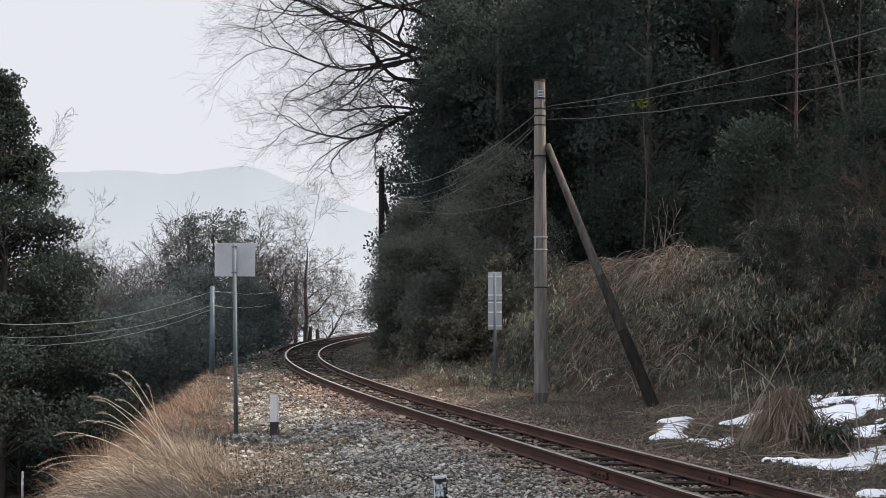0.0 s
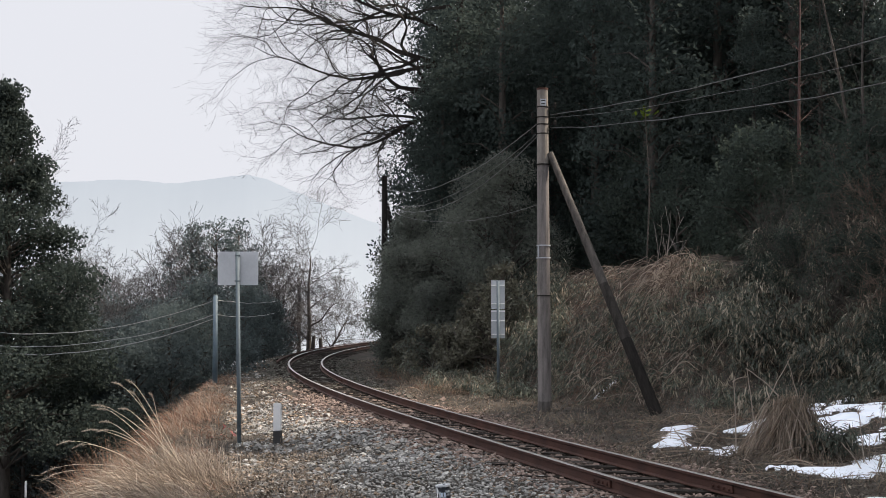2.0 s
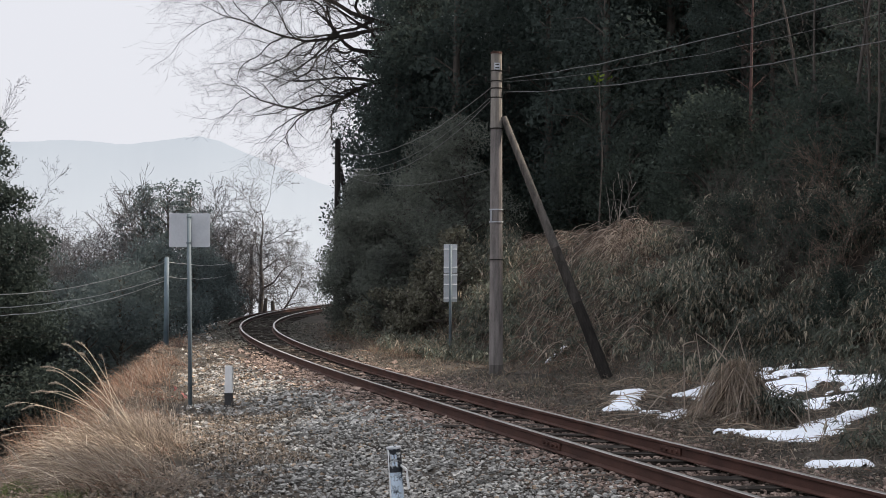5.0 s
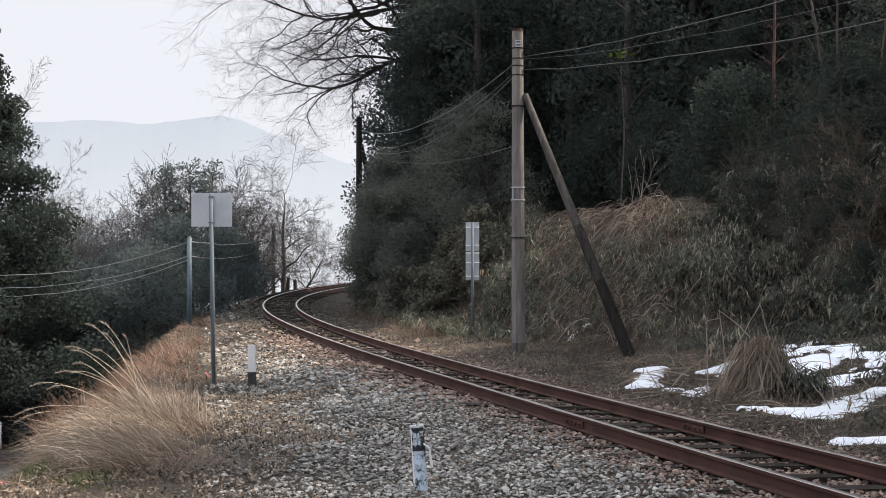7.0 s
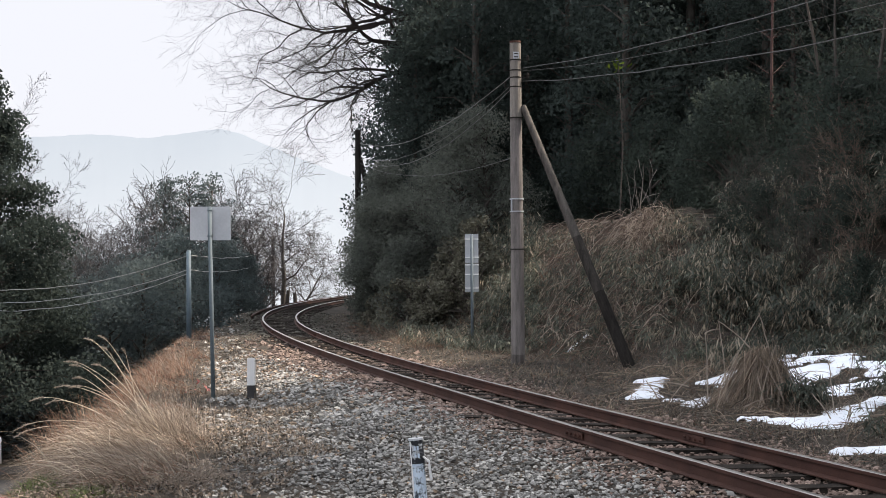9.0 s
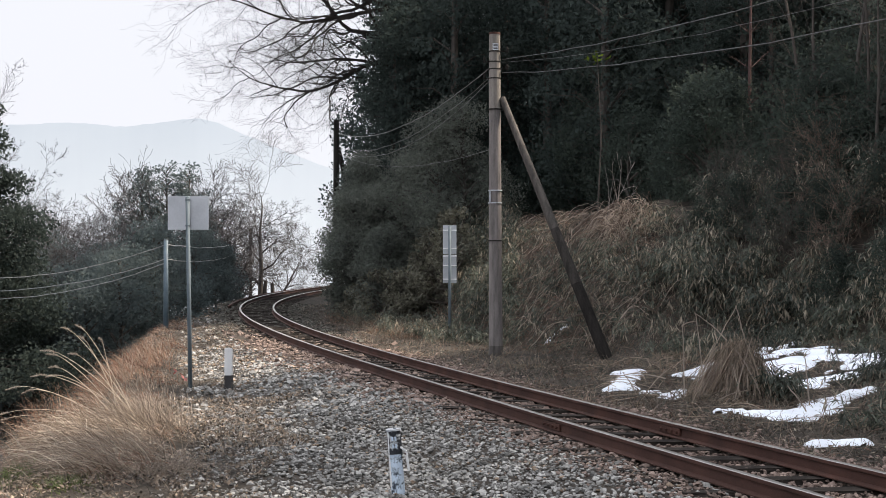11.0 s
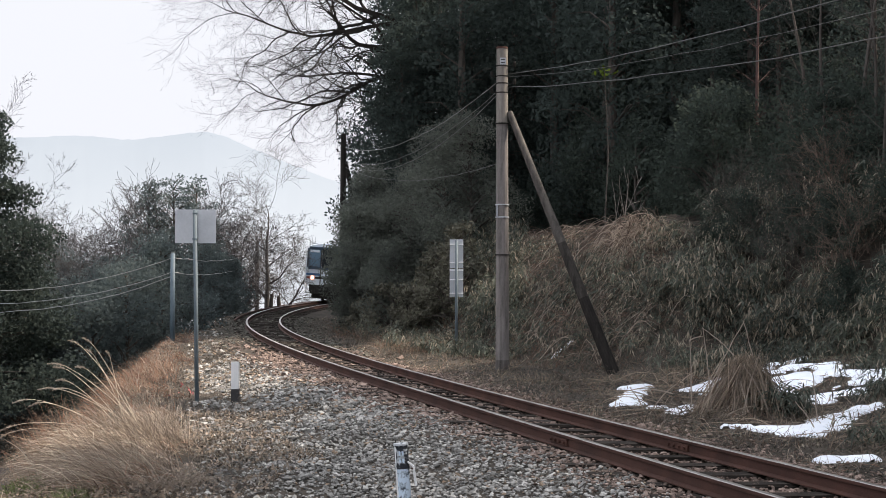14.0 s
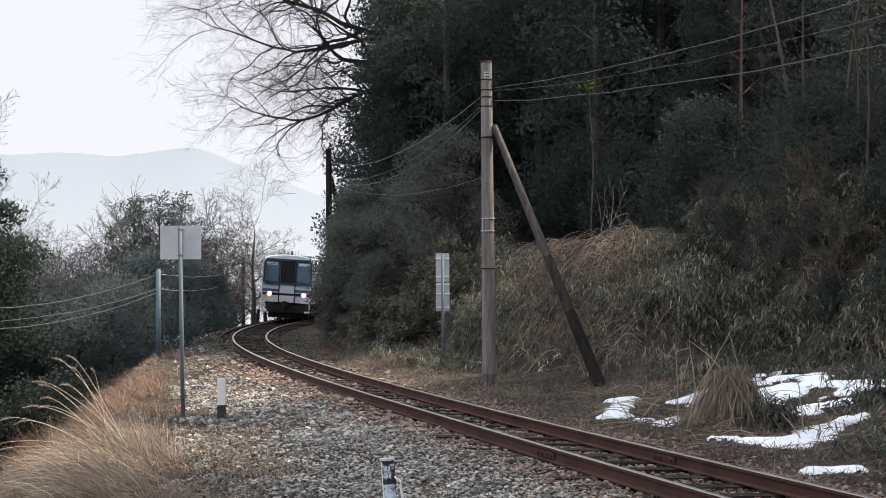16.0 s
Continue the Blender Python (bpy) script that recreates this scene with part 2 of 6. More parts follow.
def tubes(branches, sides=4):
    """Verts and faces of thin tubes along polylines: [(points n x 3, radii n), ...]."""
    vs, fs, base = [], [], 0
    ang = np.arange(sides) * 2 * np.pi / sides
    for pts, rad in branches:
        pts, rad = np.asarray(pts, float), np.asarray(rad, float)
        t = np.gradient(pts, axis=0)
        t /= np.linalg.norm(t, axis=1)[:, None] + 1e-9
        ref = np.where(np.abs(t[:, 2:3]) > 0.9, [[1.0, 0, 0]], [[0, 0, 1.0]])
        a = np.cross(t, ref)
        a /= np.linalg.norm(a, axis=1)[:, None] + 1e-9
        b = np.cross(t, a)
        ring = pts[:, None] + rad[:, None, None] * (np.cos(ang)[None, :, None] * a[:, None] + np.sin(ang)[None, :, None] * b[:, None])
        vs.append(ring.reshape(-1, 3))
        n = len(pts)
        i, j = np.meshgrid(np.arange(n - 1), np.arange(sides), indexing="ij")
        k = (j + 1) % sides
        fs.append(base + np.stack([i * sides + j, i * sides + k, (i + 1) * sides + k, (i + 1) * sides + j], -1).reshape(-1, 4))
        base += n * sides
    return np.concatenate(vs), np.concatenate(fs)


def leaf_quads(at, size, long=2.0, droop=0.0, up=0.3):
    """Pointed leaves at the places given, turned at random, each a bent rhombus of two triangles."""
    n = len(at)
    d = rng.normal(size=(n, 3))
    d[:, 2] -= droop
    d /= np.linalg.norm(d, axis=1)[:, None]
    nn = rng.normal(size=(n, 3)) + [0, 0, up]
    w = np.cross(d, nn)
    w /= np.linalg.norm(w, axis=1)[:, None] + 1e-9
    s = (size * rng.uniform(0.6, 1.4, n))[:, None]
    v = np.stack([at - d * s * long / 2, at + w * s / 2, at + d * s * long / 2, at - w * s / 2], 1).reshape(-1, 3)
    return v, np.arange(4 * n).reshape(-1, 4)


def blades(root, length, lean, width, droop=0.5, spread=0.5):
    """Grass blades from roots: bent, tapering strips of two pieces each."""
    n = len(root)
    d = np.asarray(lean, float) + rng.normal(size=(n, 3)) * [spread, spread, spread * 0.4]
    d[:, 2] = np.abs(d[:, 2]) + 0.25
    d /= np.linalg.norm(d, axis=1)[:, None]
    ln = (length * rng.uniform(0.55, 1.25, n))[:, None]
    mid = root + d * ln * 0.55
    tip = mid + d * ln * 0.45
    hor = d * [1, 1, 0]
    tip = tip + hor * ln * 0.2 - np.array([0, 0, 1]) * ln * droop * rng.uniform(0.2, 1, n)[:, None]
    side = np.cross(d, rng.normal(size=(n, 3)))
    side /= np.linalg.norm(side, axis=1)[:, None] + 1e-9
    w = side * (width * rng.uniform(0.6, 1.4, n))[:, None]
    v = np.stack([root - w, root + w, mid + w * 0.8, mid - w * 0.8, tip + w * 0.15, tip - w * 0.15], 1).reshape(-1, 3)
    k = np.arange(n)[:, None] * 6
    return v, np.concatenate([k + [0, 1, 2, 3], k + [3, 2, 4, 5]])


# ---- the line of the track and the lie of the land ----
STEP = 0.25
S_ = np.arange(-45, 190, STEP)
BEND = np.interp(S_, [-45, 0, 9.4, 18.8, 28.2, 37.6, 47, 56.4, 65.8, 75.2, 190],
                 [0, -0.0022, -0.0023, -0.0047, -0.0046, -0.008, -0.0069, -0.0061, -0.0052, -0.005, -0.005])
HEAD_ = np.cumsum(BEND) * STEP
HEAD_ += 0.2922 - np.interp(0, S_, HEAD_)
X_, Y_ = np.cumsum(-np.sin(HEAD_)) * STEP, np.cumsum(np.cos(HEAD_)) * STEP
X_ += 3.249 - np.interp(0, S_, X_)
Y_ += 9.615 - np.interp(0, S_, Y_)
Z_ = np.interp(S_, [-45, 0, 30, 75, 190], [0.03, 0.004, -0.058, -0.088, -0.09])
CANT_ = np.interp(S_, [-45, 0, 9.4, 190], [0.0, 0.027, 0.071, 0.077])


def on_track(s, left=0.0, up=0.0):
    """The place beside the centre line at the length s: metres to the left, and above the tops of the rails."""
    h = np.interp(s, S_, HEAD_)
    x, y, z, c = (np.interp(s, S_, a) for a in (X_, Y_, Z_, CANT_))
    return np.stack([x - np.cos(h) * left, y - np.sin(h) * left, z + up + c / 1.13 * left], -1)


def beside(x, y):
    """Signed distance from the centre line (left is positive) of many places, and the length along it."""
    x, y = np.asarray(x, float).ravel(), np.asarray(y, float).ravel()
    out, along = np.empty_like(x), np.empty_like(x)
    cx, cy, h = X_[::4], Y_[::4], HEAD_[::4]
    for i in range(0, len(x), 4000):
        dx, dy = x[i:i + 4000, None] - cx, y[i:i + 4000, None] - cy
        k = (dx * dx + dy * dy).argmin(1)
        r = np.arange(len(k))
        a, b = dx[r, k], dy[r, k]
        side = a * -np.cos(h[k]) + b * -np.sin(h[k])
        out[i:i + 4000] = np.where(np.hypot(a, b) > np.abs(side) + 2, np.copysign(np.hypot(a, b), side), side)
        along[i:i + 4000] = S_[::4][k]
    return out, along


def wave(x, y, size, seed=0.0):
    """Smooth uneven waves between about -1 and 1."""
    a, b = np.asarray(x) / size, np.asarray(y) / size
    return (np.sin(a * 1.7 + b * 0.9 + seed) + np.sin(a * -0.8 + b * 2.1 + seed * 2.3 + 1)
            + np.sin(a * 3.1 + b * 1.3 + seed * 0.7 + 2) * 0.6 + np.sin(a * -2.7 + b * 3.7 + seed * 1.9) * 0.5) / 3.1


def ground(x, y):
    x, y = np.asarray(x, float), np.asarray(y, float)
    shape = np.broadcast(x, y).shape
    x, y = np.broadcast_to(x, shape).ravel(), np.broadcast_to(y, shape).ravel()
    d, s = beside(x, y)
    rail = np.interp(s, S_, Z_)
    # left: ballast shoulder, then the bank down to the road
    edge = np.interp(y, [-30, 5, 11, 16, 21, 30, 48, 200], [9, 7.5, 6.2, 4.85, 4.4, 3.5, 2.4, 2.3])
    low = np.interp(np.hypot(x, y), [0, 60, 120, 400, 3000], [-3.7, -4.2, -9, -60, -70])
    left = np.interp(d, [0, 0.5, 0.66, 1.2, 1.8, 2.6], [-0.2, -0.2, -0.172, -0.172, -0.22, -0.29])
    fall = np.maximum(d - edge, 0)
    left = np.maximum(left - fall * 1.0 - np.minimum(fall, 1.0) ** 2 * 0.1, low)
    # right: narrow flat strip, a bank, then the wooded hillside
    e = -d
    far = np.interp(y, [25, 31], [0, 1])
    near_side = np.interp(e, [0, 0.5, 0.66, 1.1, 1.9, 4.5, 7.6, 9.4, 13, 22, 40, 150], [-0.2, -0.2, -0.172, -0.18, -0.28, -0.22, 0.38, 2.6, 4.2, 11, 24, 45])
    far_side = np.interp(e, [0, 0.5, 0.66, 1.1, 1.9, 4.2, 5.0, 6.0, 6.8, 9, 13, 22, 40, 150], [-0.2, -0.2, -0.172, -0.18, -0.28, -0.2, 0.75, 1.9, 2.5, 2.8, 4.3, 11, 24, 45])
    right = near_side * (1 - far) + far_side * far
    rough = wave(x, y, 1.1) * 0.035 + wave(x, y, 3.7, 3) * 0.06 * np.clip(np.abs(d) / 3 - 0.8, 0, 3)
    z = np.where(d > 0, left, right) + rough * np.clip((np.abs(d) - 1.3) / 1.5, 0, 1) + rail * np.clip(1 - np.abs(d) / 30, 0, 1)
    z += np.interp(s, S_, CANT_) / 1.13 * d * np.clip(1.9 - np.abs(d) / 1.3, 0, 1)
    return z.reshape(shape)


def gz(x, y):
    return float(ground(np.array([x]), np.array([y]))[0])


def spread(a, b, fine, reach):
    """Grid lines: even between a and b, then wider and wider out to reach."""
    mid = list(np.arange(a, b + 1e-6, fine))
    out, step, p, q = [], fine, a, b
    lo, hi = [], []
    while p > -reach or q < reach:
        step *= 1.22
        p, q = p - step, q + step
        lo.append(p)
        hi.append(q)
    return np.array(lo[::-1] + mid + hi)


def build_ground():
    xs, ys = spread(-12, 13, 0.2, 2600), spread(7, 62, 0.25, 2600)
    gx, gy = np.meshgrid(xs, ys, indexing="ij")
    z = ground(gx, gy)
    n, m = gx.shape
    i, j = np.meshgrid(np.arange(n - 1), np.arange(m - 1), indexing="ij")
    f = np.stack([i * m + j, (i + 1) * m + j, (i + 1) * m + j + 1, i * m + j + 1], -1).reshape(-1, 4)
    mesh = arrays("ground", np.stack([gx, gy, z], -1).reshape(-1, 3), f, smooth=True)
    soil = mat("leaf litter and soil", (0.022, 0.02, 0.018), (0.085, 0.073, 0.061), scale=1.6, fine=25, rough=0.95, bump=0.8, vary=0, gloss=0.1)
    tagged(link("ground", mesh, soil), "brown soil with dead leaves on bank and hillside", "ground", kind="structure")


build_ground()


def build_road():
    ys = np.arange(8, 52, 2.0)
    v, f = [], []
    for k, y in enumerate(ys):
        cx = -12.3 - 0.2 * max(y - 34.8, -3) - max(0, y - 40) ** 2 * 0.15
        for o in (-1.6, 1.9):
            v.append((cx + o, y, gz(cx - 1.6, y) + 0.1))
        if k:
            f.append((2 * k - 2, 2 * k - 1, 2 * k + 1, 2 * k))
    tagged(link("road", arrays("road", v, f), M["asphalt"]), "narrow grey asphalt lane below the bank", "road", kind="structure")


build_road()


def sweep(profile, s0, s1, left, step=0.5):
    """A bar with the outline given (across, up), run along the track."""
    s = np.arange(s0, s1 + 1e-6, step)
    k = len(profile)
    v = np.concatenate([on_track(s, left + a, b)[:, None] for a, b in profile], 1).reshape(-1, 3)
    i, j = np.meshgrid(np.arange(len(s) - 1), np.arange(k), indexing="ij")
    q = (j + 1) % k
    return v, np.stack([i * k + j, i * k + q, (i + 1) * k + q, (i + 1) * k + j], -1).reshape(-1, 4)


RAIL_WEB = [(-0.061, -0.14), (0.061, -0.14), (0.061, -0.13), (0.012, -0.115), (0.009, -0.04), (0.031, -0.032), (0.032, -0.006),
            (-0.032, -0.006), (-0.031, -0.032), (-0.009, -0.04), (-0.012, -0.115), (-0.061, -0.13)]
RAIL_TOP = [(0.032, -0.0065), (0.026, -0.001), (0.012, 0.001), (-0.012, 0.001), (-0.026, -0.001), (-0.032, -0.0065)]


def build_track():
    track = thing("railway_track", (0, 0, 0), "single railway track with rusty rails on dark wooden sleepers", "railway track", kind="structure")
    for side in (0.565, -0.565):
        rail = link("rail", arrays("rail", *sweep(RAIL_WEB, -44, 188, side)), M["rail"], track)
        link("running_surface", arrays("running_surface", *sweep(RAIL_TOP, -44, 188, side)), M["rail_head"], rail, "worn steel running surface")
    shapes = []
    for k in range(4):
        bm = box((2.1, 0.21, 0.14), bevel=0.012)
        for v in bm.verts:
            v.co += Vector(rng.normal(size=3)) * 0.006
        me = bpy.data.meshes.new("sleeper")
        bm.to_mesh(me)
        bm.free()
        me.materials.append(M["sleeper"])
        shapes.append(me)
    for k, s in enumerate(np.arange(-8, 130, 0.61)):
        ob = new("sleeper", shapes[k % 4])
        ob.parent = track
        c, h = on_track(s), np.interp(s, S_, HEAD_)
        tilt = math.atan(np.interp(s, S_, CANT_) / 1.13)
        ob.matrix_basis = Matrix.Translation(Vector(c) - Vector((0, 0, 0.215 + rng.uniform(0, 0.012)))) @ pose(0, 0, 0, 0, 0, math.degrees(h) + rng.normal() * 0.8) @ Matrix.Rotation(tilt, 4, "Y")
    # fishplates at the joints
    for side, s in ((0.565, 4.85), (-0.565, 4.5), (0.565, 29.85), (-0.565, 29.5)):
        for off in (-0.022, 0.022):
            p = on_track(s, side + off, -0.078)
            h = math.degrees(np.interp(s, S_, HEAD_))
            bm = box((0.018, 0.46, 0.07), bevel=0.004)
            for q in (-0.17, -0.06, 0.06, 0.17):
                rod((-0.03, q, 0), (0.03, q, 0), 0.016, sides=6, bm=bm)
            ob = part("fishplate", bm, M["rail"], track)
            ob.matrix_basis = Matrix.Translation(p) @ pose(0, 0, 0, 0, 0, h)
    return track


build_track()


def build_spare_rail():
    v, f = sweep([(a * 0.95, b - 0.045) for a, b in RAIL_WEB], 41.5, 90, 1.02)
    tagged(link("spare_rail", arrays("spare_rail", v, f), M["rail"]), "old rusty rail lying beside the track", "rail")


build_spare_rail()


# ---- trees ----
def grow(base, way, length, radius, levels, fork=(7, 6, 5, 4), spread_by=0.6, flex=0.08, ratio=0.5, rise=0.0, least=0.002, flat=1.0, steps=(3, 5, 9, 14, 14), hold=0.25, slim=0.55):
    """Branches of a bare tree as polylines with radii: each winds smoothly, and forks to alternate sides along its length."""
    out = []

    def go(p, d, ln, r, lev):
        n = steps[min(lev, 4)]
        pts, rad, dirs = [np.array(p, float)], [r], [np.array(d, float)]
        bend, first = rng.normal(size=3) * flex * 0.6, np.array(d, float)
        for k in range(n):
            bend = bend * 0.5 + rng.normal(size=3) * flex
            d = d + bend * (0.6 if lev == levels else 1.0) + (first - d) * hold
            first[2] += rise * (1.0 if lev < levels else 0.4)
            d = d / np.linalg.norm(d)
            pts.append(pts[-1] + d * ln / n)
            rad.append(max(r * (1 - 0.93 * (k + 1) / n), least))
            dirs.append(d)
        out.append((pts, rad))
        if lev == 0:
            return
        kids = fork[levels - lev] if levels - lev < len(fork) else fork[-1]
        turn = rng.uniform(0, 6.28)
        for k in range(kids):
            u = 0.18 + 0.8 * (k + rng.uniform(0.1, 0.9)) / kids
            i = min(n - 1, max(1, int(u * n)))
            turn += 2.4 + rng.normal() * 0.4
            ref = np.array([0.3, 1.0, 0.1])
            a = np.cross(dirs[i], ref)
            a /= np.linalg.norm(a) + 1e-9
            b = np.cross(dirs[i], a)
            side = a * math.cos(turn) + b * math.sin(turn) * flat
            dd = dirs[i] + side * spread_by * rng.uniform(0.6, 1.4)
            go(pts[i], dd / np.linalg.norm(dd), ln * ratio * rng.uniform(0.65, 1.3) * (1.15 - 0.45 * u), max(rad[i] * (slim + 0.22 * (lev == levels and flat < 1)), least), lev - 1)

    way = np.array(way, float)
    go(base, way / np.linalg.norm(way), length, radius, levels)
    return out


def bare_tree(at, height, levels=4, fork=(7, 6, 5, 4), label="bare leafless tree with fine grey twigs", lean=(0, 0, 1), ratio=0.55, group="bare trees", thin=0.014, twig="twig", least=0.004, flex=0.07, stem=0.75, rise=0.05, spread_by=0.6, slim=0.55):
    tree = thing("bare_tree", at, label, "tree", group)
    br = grow((0, 0, -0.3), lean, height * stem, height * thin, levels, fork, spread_by, flex, ratio, rise, least, slim=slim)
    link("trunk", arrays("trunk", *tubes(br[:1], 8), smooth=True), M["bark"] if twig == "twig" else M[twig], tree)
    tagged(link("crown", arrays("crown", *tubes(br[1:], 3)), M[twig], tree, "bare crown of fine twigs"), kind="stuff")
    return tree


def evergreen(at, height, width, leaves, size, material="evergreen", low=0.15, clumps=26, label="dark evergreen tree with dense foliage", category="tree", name="evergreen_tree", group="evergreen trees", shape=1.0, lump=(0.13, 0.24), cone=False):
    """A tapered trunk with limbs, and a crown of leaf clumps with gaps between them."""
    tree = thing(name, at, label, category, group)
    base = height * low
    cen, rad = [], []
    for k in range(clumps):
        u = (k + rng.uniform(0, 1)) / clumps
        z = base + (height - base) * u
        full = width / 2 * (1 - u ** 1.8 * 0.85) * (0.55 + 0.45 * min(1, u * 4)) * shape
        if cone:
            full = width / 2 * (1.02 - u) * (1 + 0.13 * math.sin(u * 34))
        a, r = rng.uniform(0, 2 * np.pi), full * math.sqrt(rng.uniform(0.15, 1.0))
        cen.append((math.cos(a) * r, math.sin(a) * r, z))
        rad.append(width * rng.uniform(*lump) * (1.1 - 0.6 * u if cone else 1))
    limbs = [([(0, 0, -0.4), (0.05, 0.02, height * 0.4), (0, 0.05, height * 0.92)], [height * 0.015, height * 0.011, 0.02])]
    for (x, y, z), r in zip(cen, rad):
        limbs.append(([(0, 0, max(0.2, z - 0.25 * math.hypot(x, y) - 0.2)), (x * 0.5, y * 0.5, z - 0.05), (x, y, z)], [0.035, 0.022, 0.008]))
    link("trunk", arrays("trunk", *tubes(limbs, 6), smooth=True), M["bark"], tree)
    cen, rad = np.array(cen), np.array(rad)
    pick = rng.choice(len(cen), leaves, p=rad ** 2 / (rad ** 2).sum())
    d = rng.normal(size=(leaves, 3))
    d /= np.linalg.norm(d, axis=1)[:, None]
    far = rad[pick] * rng.uniform(0, 1, leaves) ** 0.4
    p = cen[pick] + d * far[:, None] * [1.15, 1.15, 0.75]
    p[:, 2] = np.maximum(p[:, 2], 0.03)
    link("crown", arrays("crown", *leaf_quads(p, size, 1.9, droop=0.4)), M[material], tree)
    return tree


def at_view(px, z_far, dz=0.0):
    """Ground place on the line of sight px to the right of +y (in units of 1/2500) at the distance z_far."""
    x = px / 2500 * z_far
    return (x, z_far, gz(x, z_far) + dz)


def build_hill_woods():
    kinds = [evergreen((0, 0, -90), 11, 5.0, 11500, 0.076, clumps=46, low=0.03),
             evergreen((0, 0, -90), 12, 4.2, 11500, 0.074, clumps=44, low=0.03),
             evergreen((0, 0, -90), 8, 4.6, 10000, 0.072, "broadleaf", clumps=36, low=0.05, label="glossy broad-leaved evergreen tree on the hillside"),
             evergreen((0, 0, -90), 12, 4.8, 7500, 0.095, clumps=42, low=0.05), evergreen((0, 0, -90), 12, 5.6, 5000, 0.12, clumps=40, low=0.05),
             evergreen((0, 0, -90), 12, 4.4, 15000, 0.06, "evergreen_dark", clumps=60, low=0.03, label="dark conifer-like evergreen, shade put into its foliage colour", lump=(0.11, 0.19))]
    # rows along the foot of the wood and up the slope: length along the line, distance from it, kind, scale
    spots = [(41, 7.4, 1, 0.85), (45, 6.6, 5, 0.9), (48, 7.6, 5, 1.35), (51, 6.6, 5, 1.3), (54, 5.9, 5, 1.35), (56, 6.2, 5, 1.3), (60, 7.0, 5, 1.15), (31, 9.6, 2, 0.66), (54, 9, 5, 1.3)]
    closing = [(px, far, 4, 1.25) for px, far in ((430, 66), (455, 74), (480, 62), (505, 70), (530, 64), (555, 72), (580, 60), (605, 68), (400, 72), (640, 62), (380, 62), (470, 84), (560, 84))]
    closing += [(-12, 50.5, 1, 1.0), (-58, 51.5, 0, 0.8), (-40, 49.5, 1, 0.8), (45, 48, 1, 1.1), (20, 53, 0, 1.2)]
    for e, kind, step in ((10.2, 0, 3.8), (13.2, 3, 3.4), (16.6, 4, 4.0), (20.5, 4, 4.6), (25.0, 4, 4.6), (30.0, 4, 4.2)):
        # the first trees, at low s, are out of view, added to shade near gravel
        for j, s in enumerate(np.arange(-14, 82, step)):
            x, y = on_track(s, -e - 0.8 * (j % 2))[:2]
            slot = y - 0.176 * x      # lines along which the sun reaches the track
            if (e > 15 and s > 48) or (e > 11 and s > 62) or (e > 28 and not 24 < slot < 42) or (e < 12 and y < 29) or (e < 12 and 29 < slot < 36):
                continue
            # heights chosen so that the shadows leave sunny strips across the line
            sc = 1.3 if slot < 27.4 else ((0.4 + 0.011 * e if e < 22 else 0.24) if slot < 38.5 else 1.1)
            if 14.9 < slot < 27.4:
                # the shadow's end on the gravel, drawn nearer to the line with the distance
                tip = np.interp(slot, [14.9, 17.6, 18.0, 20.5, 21.6, 23.8, 27.4], [-2.1, -2.1, -3.6, -3.3, -2.7, -2.0, -0.7])
                sc = min(1.3, ((x - tip) * 1.127 - 0.3 - gz(x, y)) / 12.6)
            spots.append((s, e + 0.8 * (j % 2), (kind + j % 2 if kind == 0 else kind), sc))
    spots = [(*on_track(s, -e)[:2], k, sc) for s, e, k, sc in spots] + [(*at_view(px, far)[:2], k, sc) for px, far, k, sc in closing]
    for x, y, k, sc in spots:
        x, y = np.array([x, y]) + rng.normal(size=2) * 0.3
        copy_thing(kinds[k], pose(x, y, gz(x, y), 0, 0, rng.uniform(0, 360)) @ Matrix.Diagonal((sc * rng.uniform(0.9, 1.1), sc, sc * rng.uniform(0.95, 1.08), 1)))
    # low shrubs on the brow of the bank
    low = evergreen((0, 0, -90), 2.6, 2.8, 6200, 0.052, "broadleaf", clumps=22, low=0.02, label="dark evergreen shrub on the brow of the bank", category="shrub", name="shrub", group="shrubs on the bank", shape=1.15)
    for k, s in enumerate(np.arange(6, 42, 1.8)):
        x, y = on_track(s, -9.5 - 0.9 * (k % 3))[:2]
        sc = rng.uniform(0.75, 1.15)
        copy_thing(low, pose(x, y, gz(x, y) - 0.05, 0, 0, rng.uniform(0, 360)) @ Matrix.Diagonal((sc, sc, sc, 1)))
    for x, y, sc in ((8.4, 24.6, 0.62), (8.9, 26.6, 0.7), (7.9, 22.9, 0.5), (8.2, 28.4, 0.55), (9.4, 25.4, 0.85), (7.6, 25.8, 0.5), (7.0, 27.0, 0.5), (6.6, 28.6, 0.45), (8.0, 27.2, 0.6), (9.0, 24.0, 0.6), (7.3, 24.3, 0.4), (6.3, 29.6, 0.4), (8.8, 28.8, 0.8), (9.8, 27.2, 0.95)):
        copy_thing(low, pose(x, y, gz(x, y) - 0.05, 0, 0, rng.uniform(0, 360)) @ Matrix.Diagonal((sc, sc, sc, 1)))
    kinds.append(low)
    for k in kinds:
        for o in (*k.children_recursive, k):
            bpy.data.objects.remove(o)
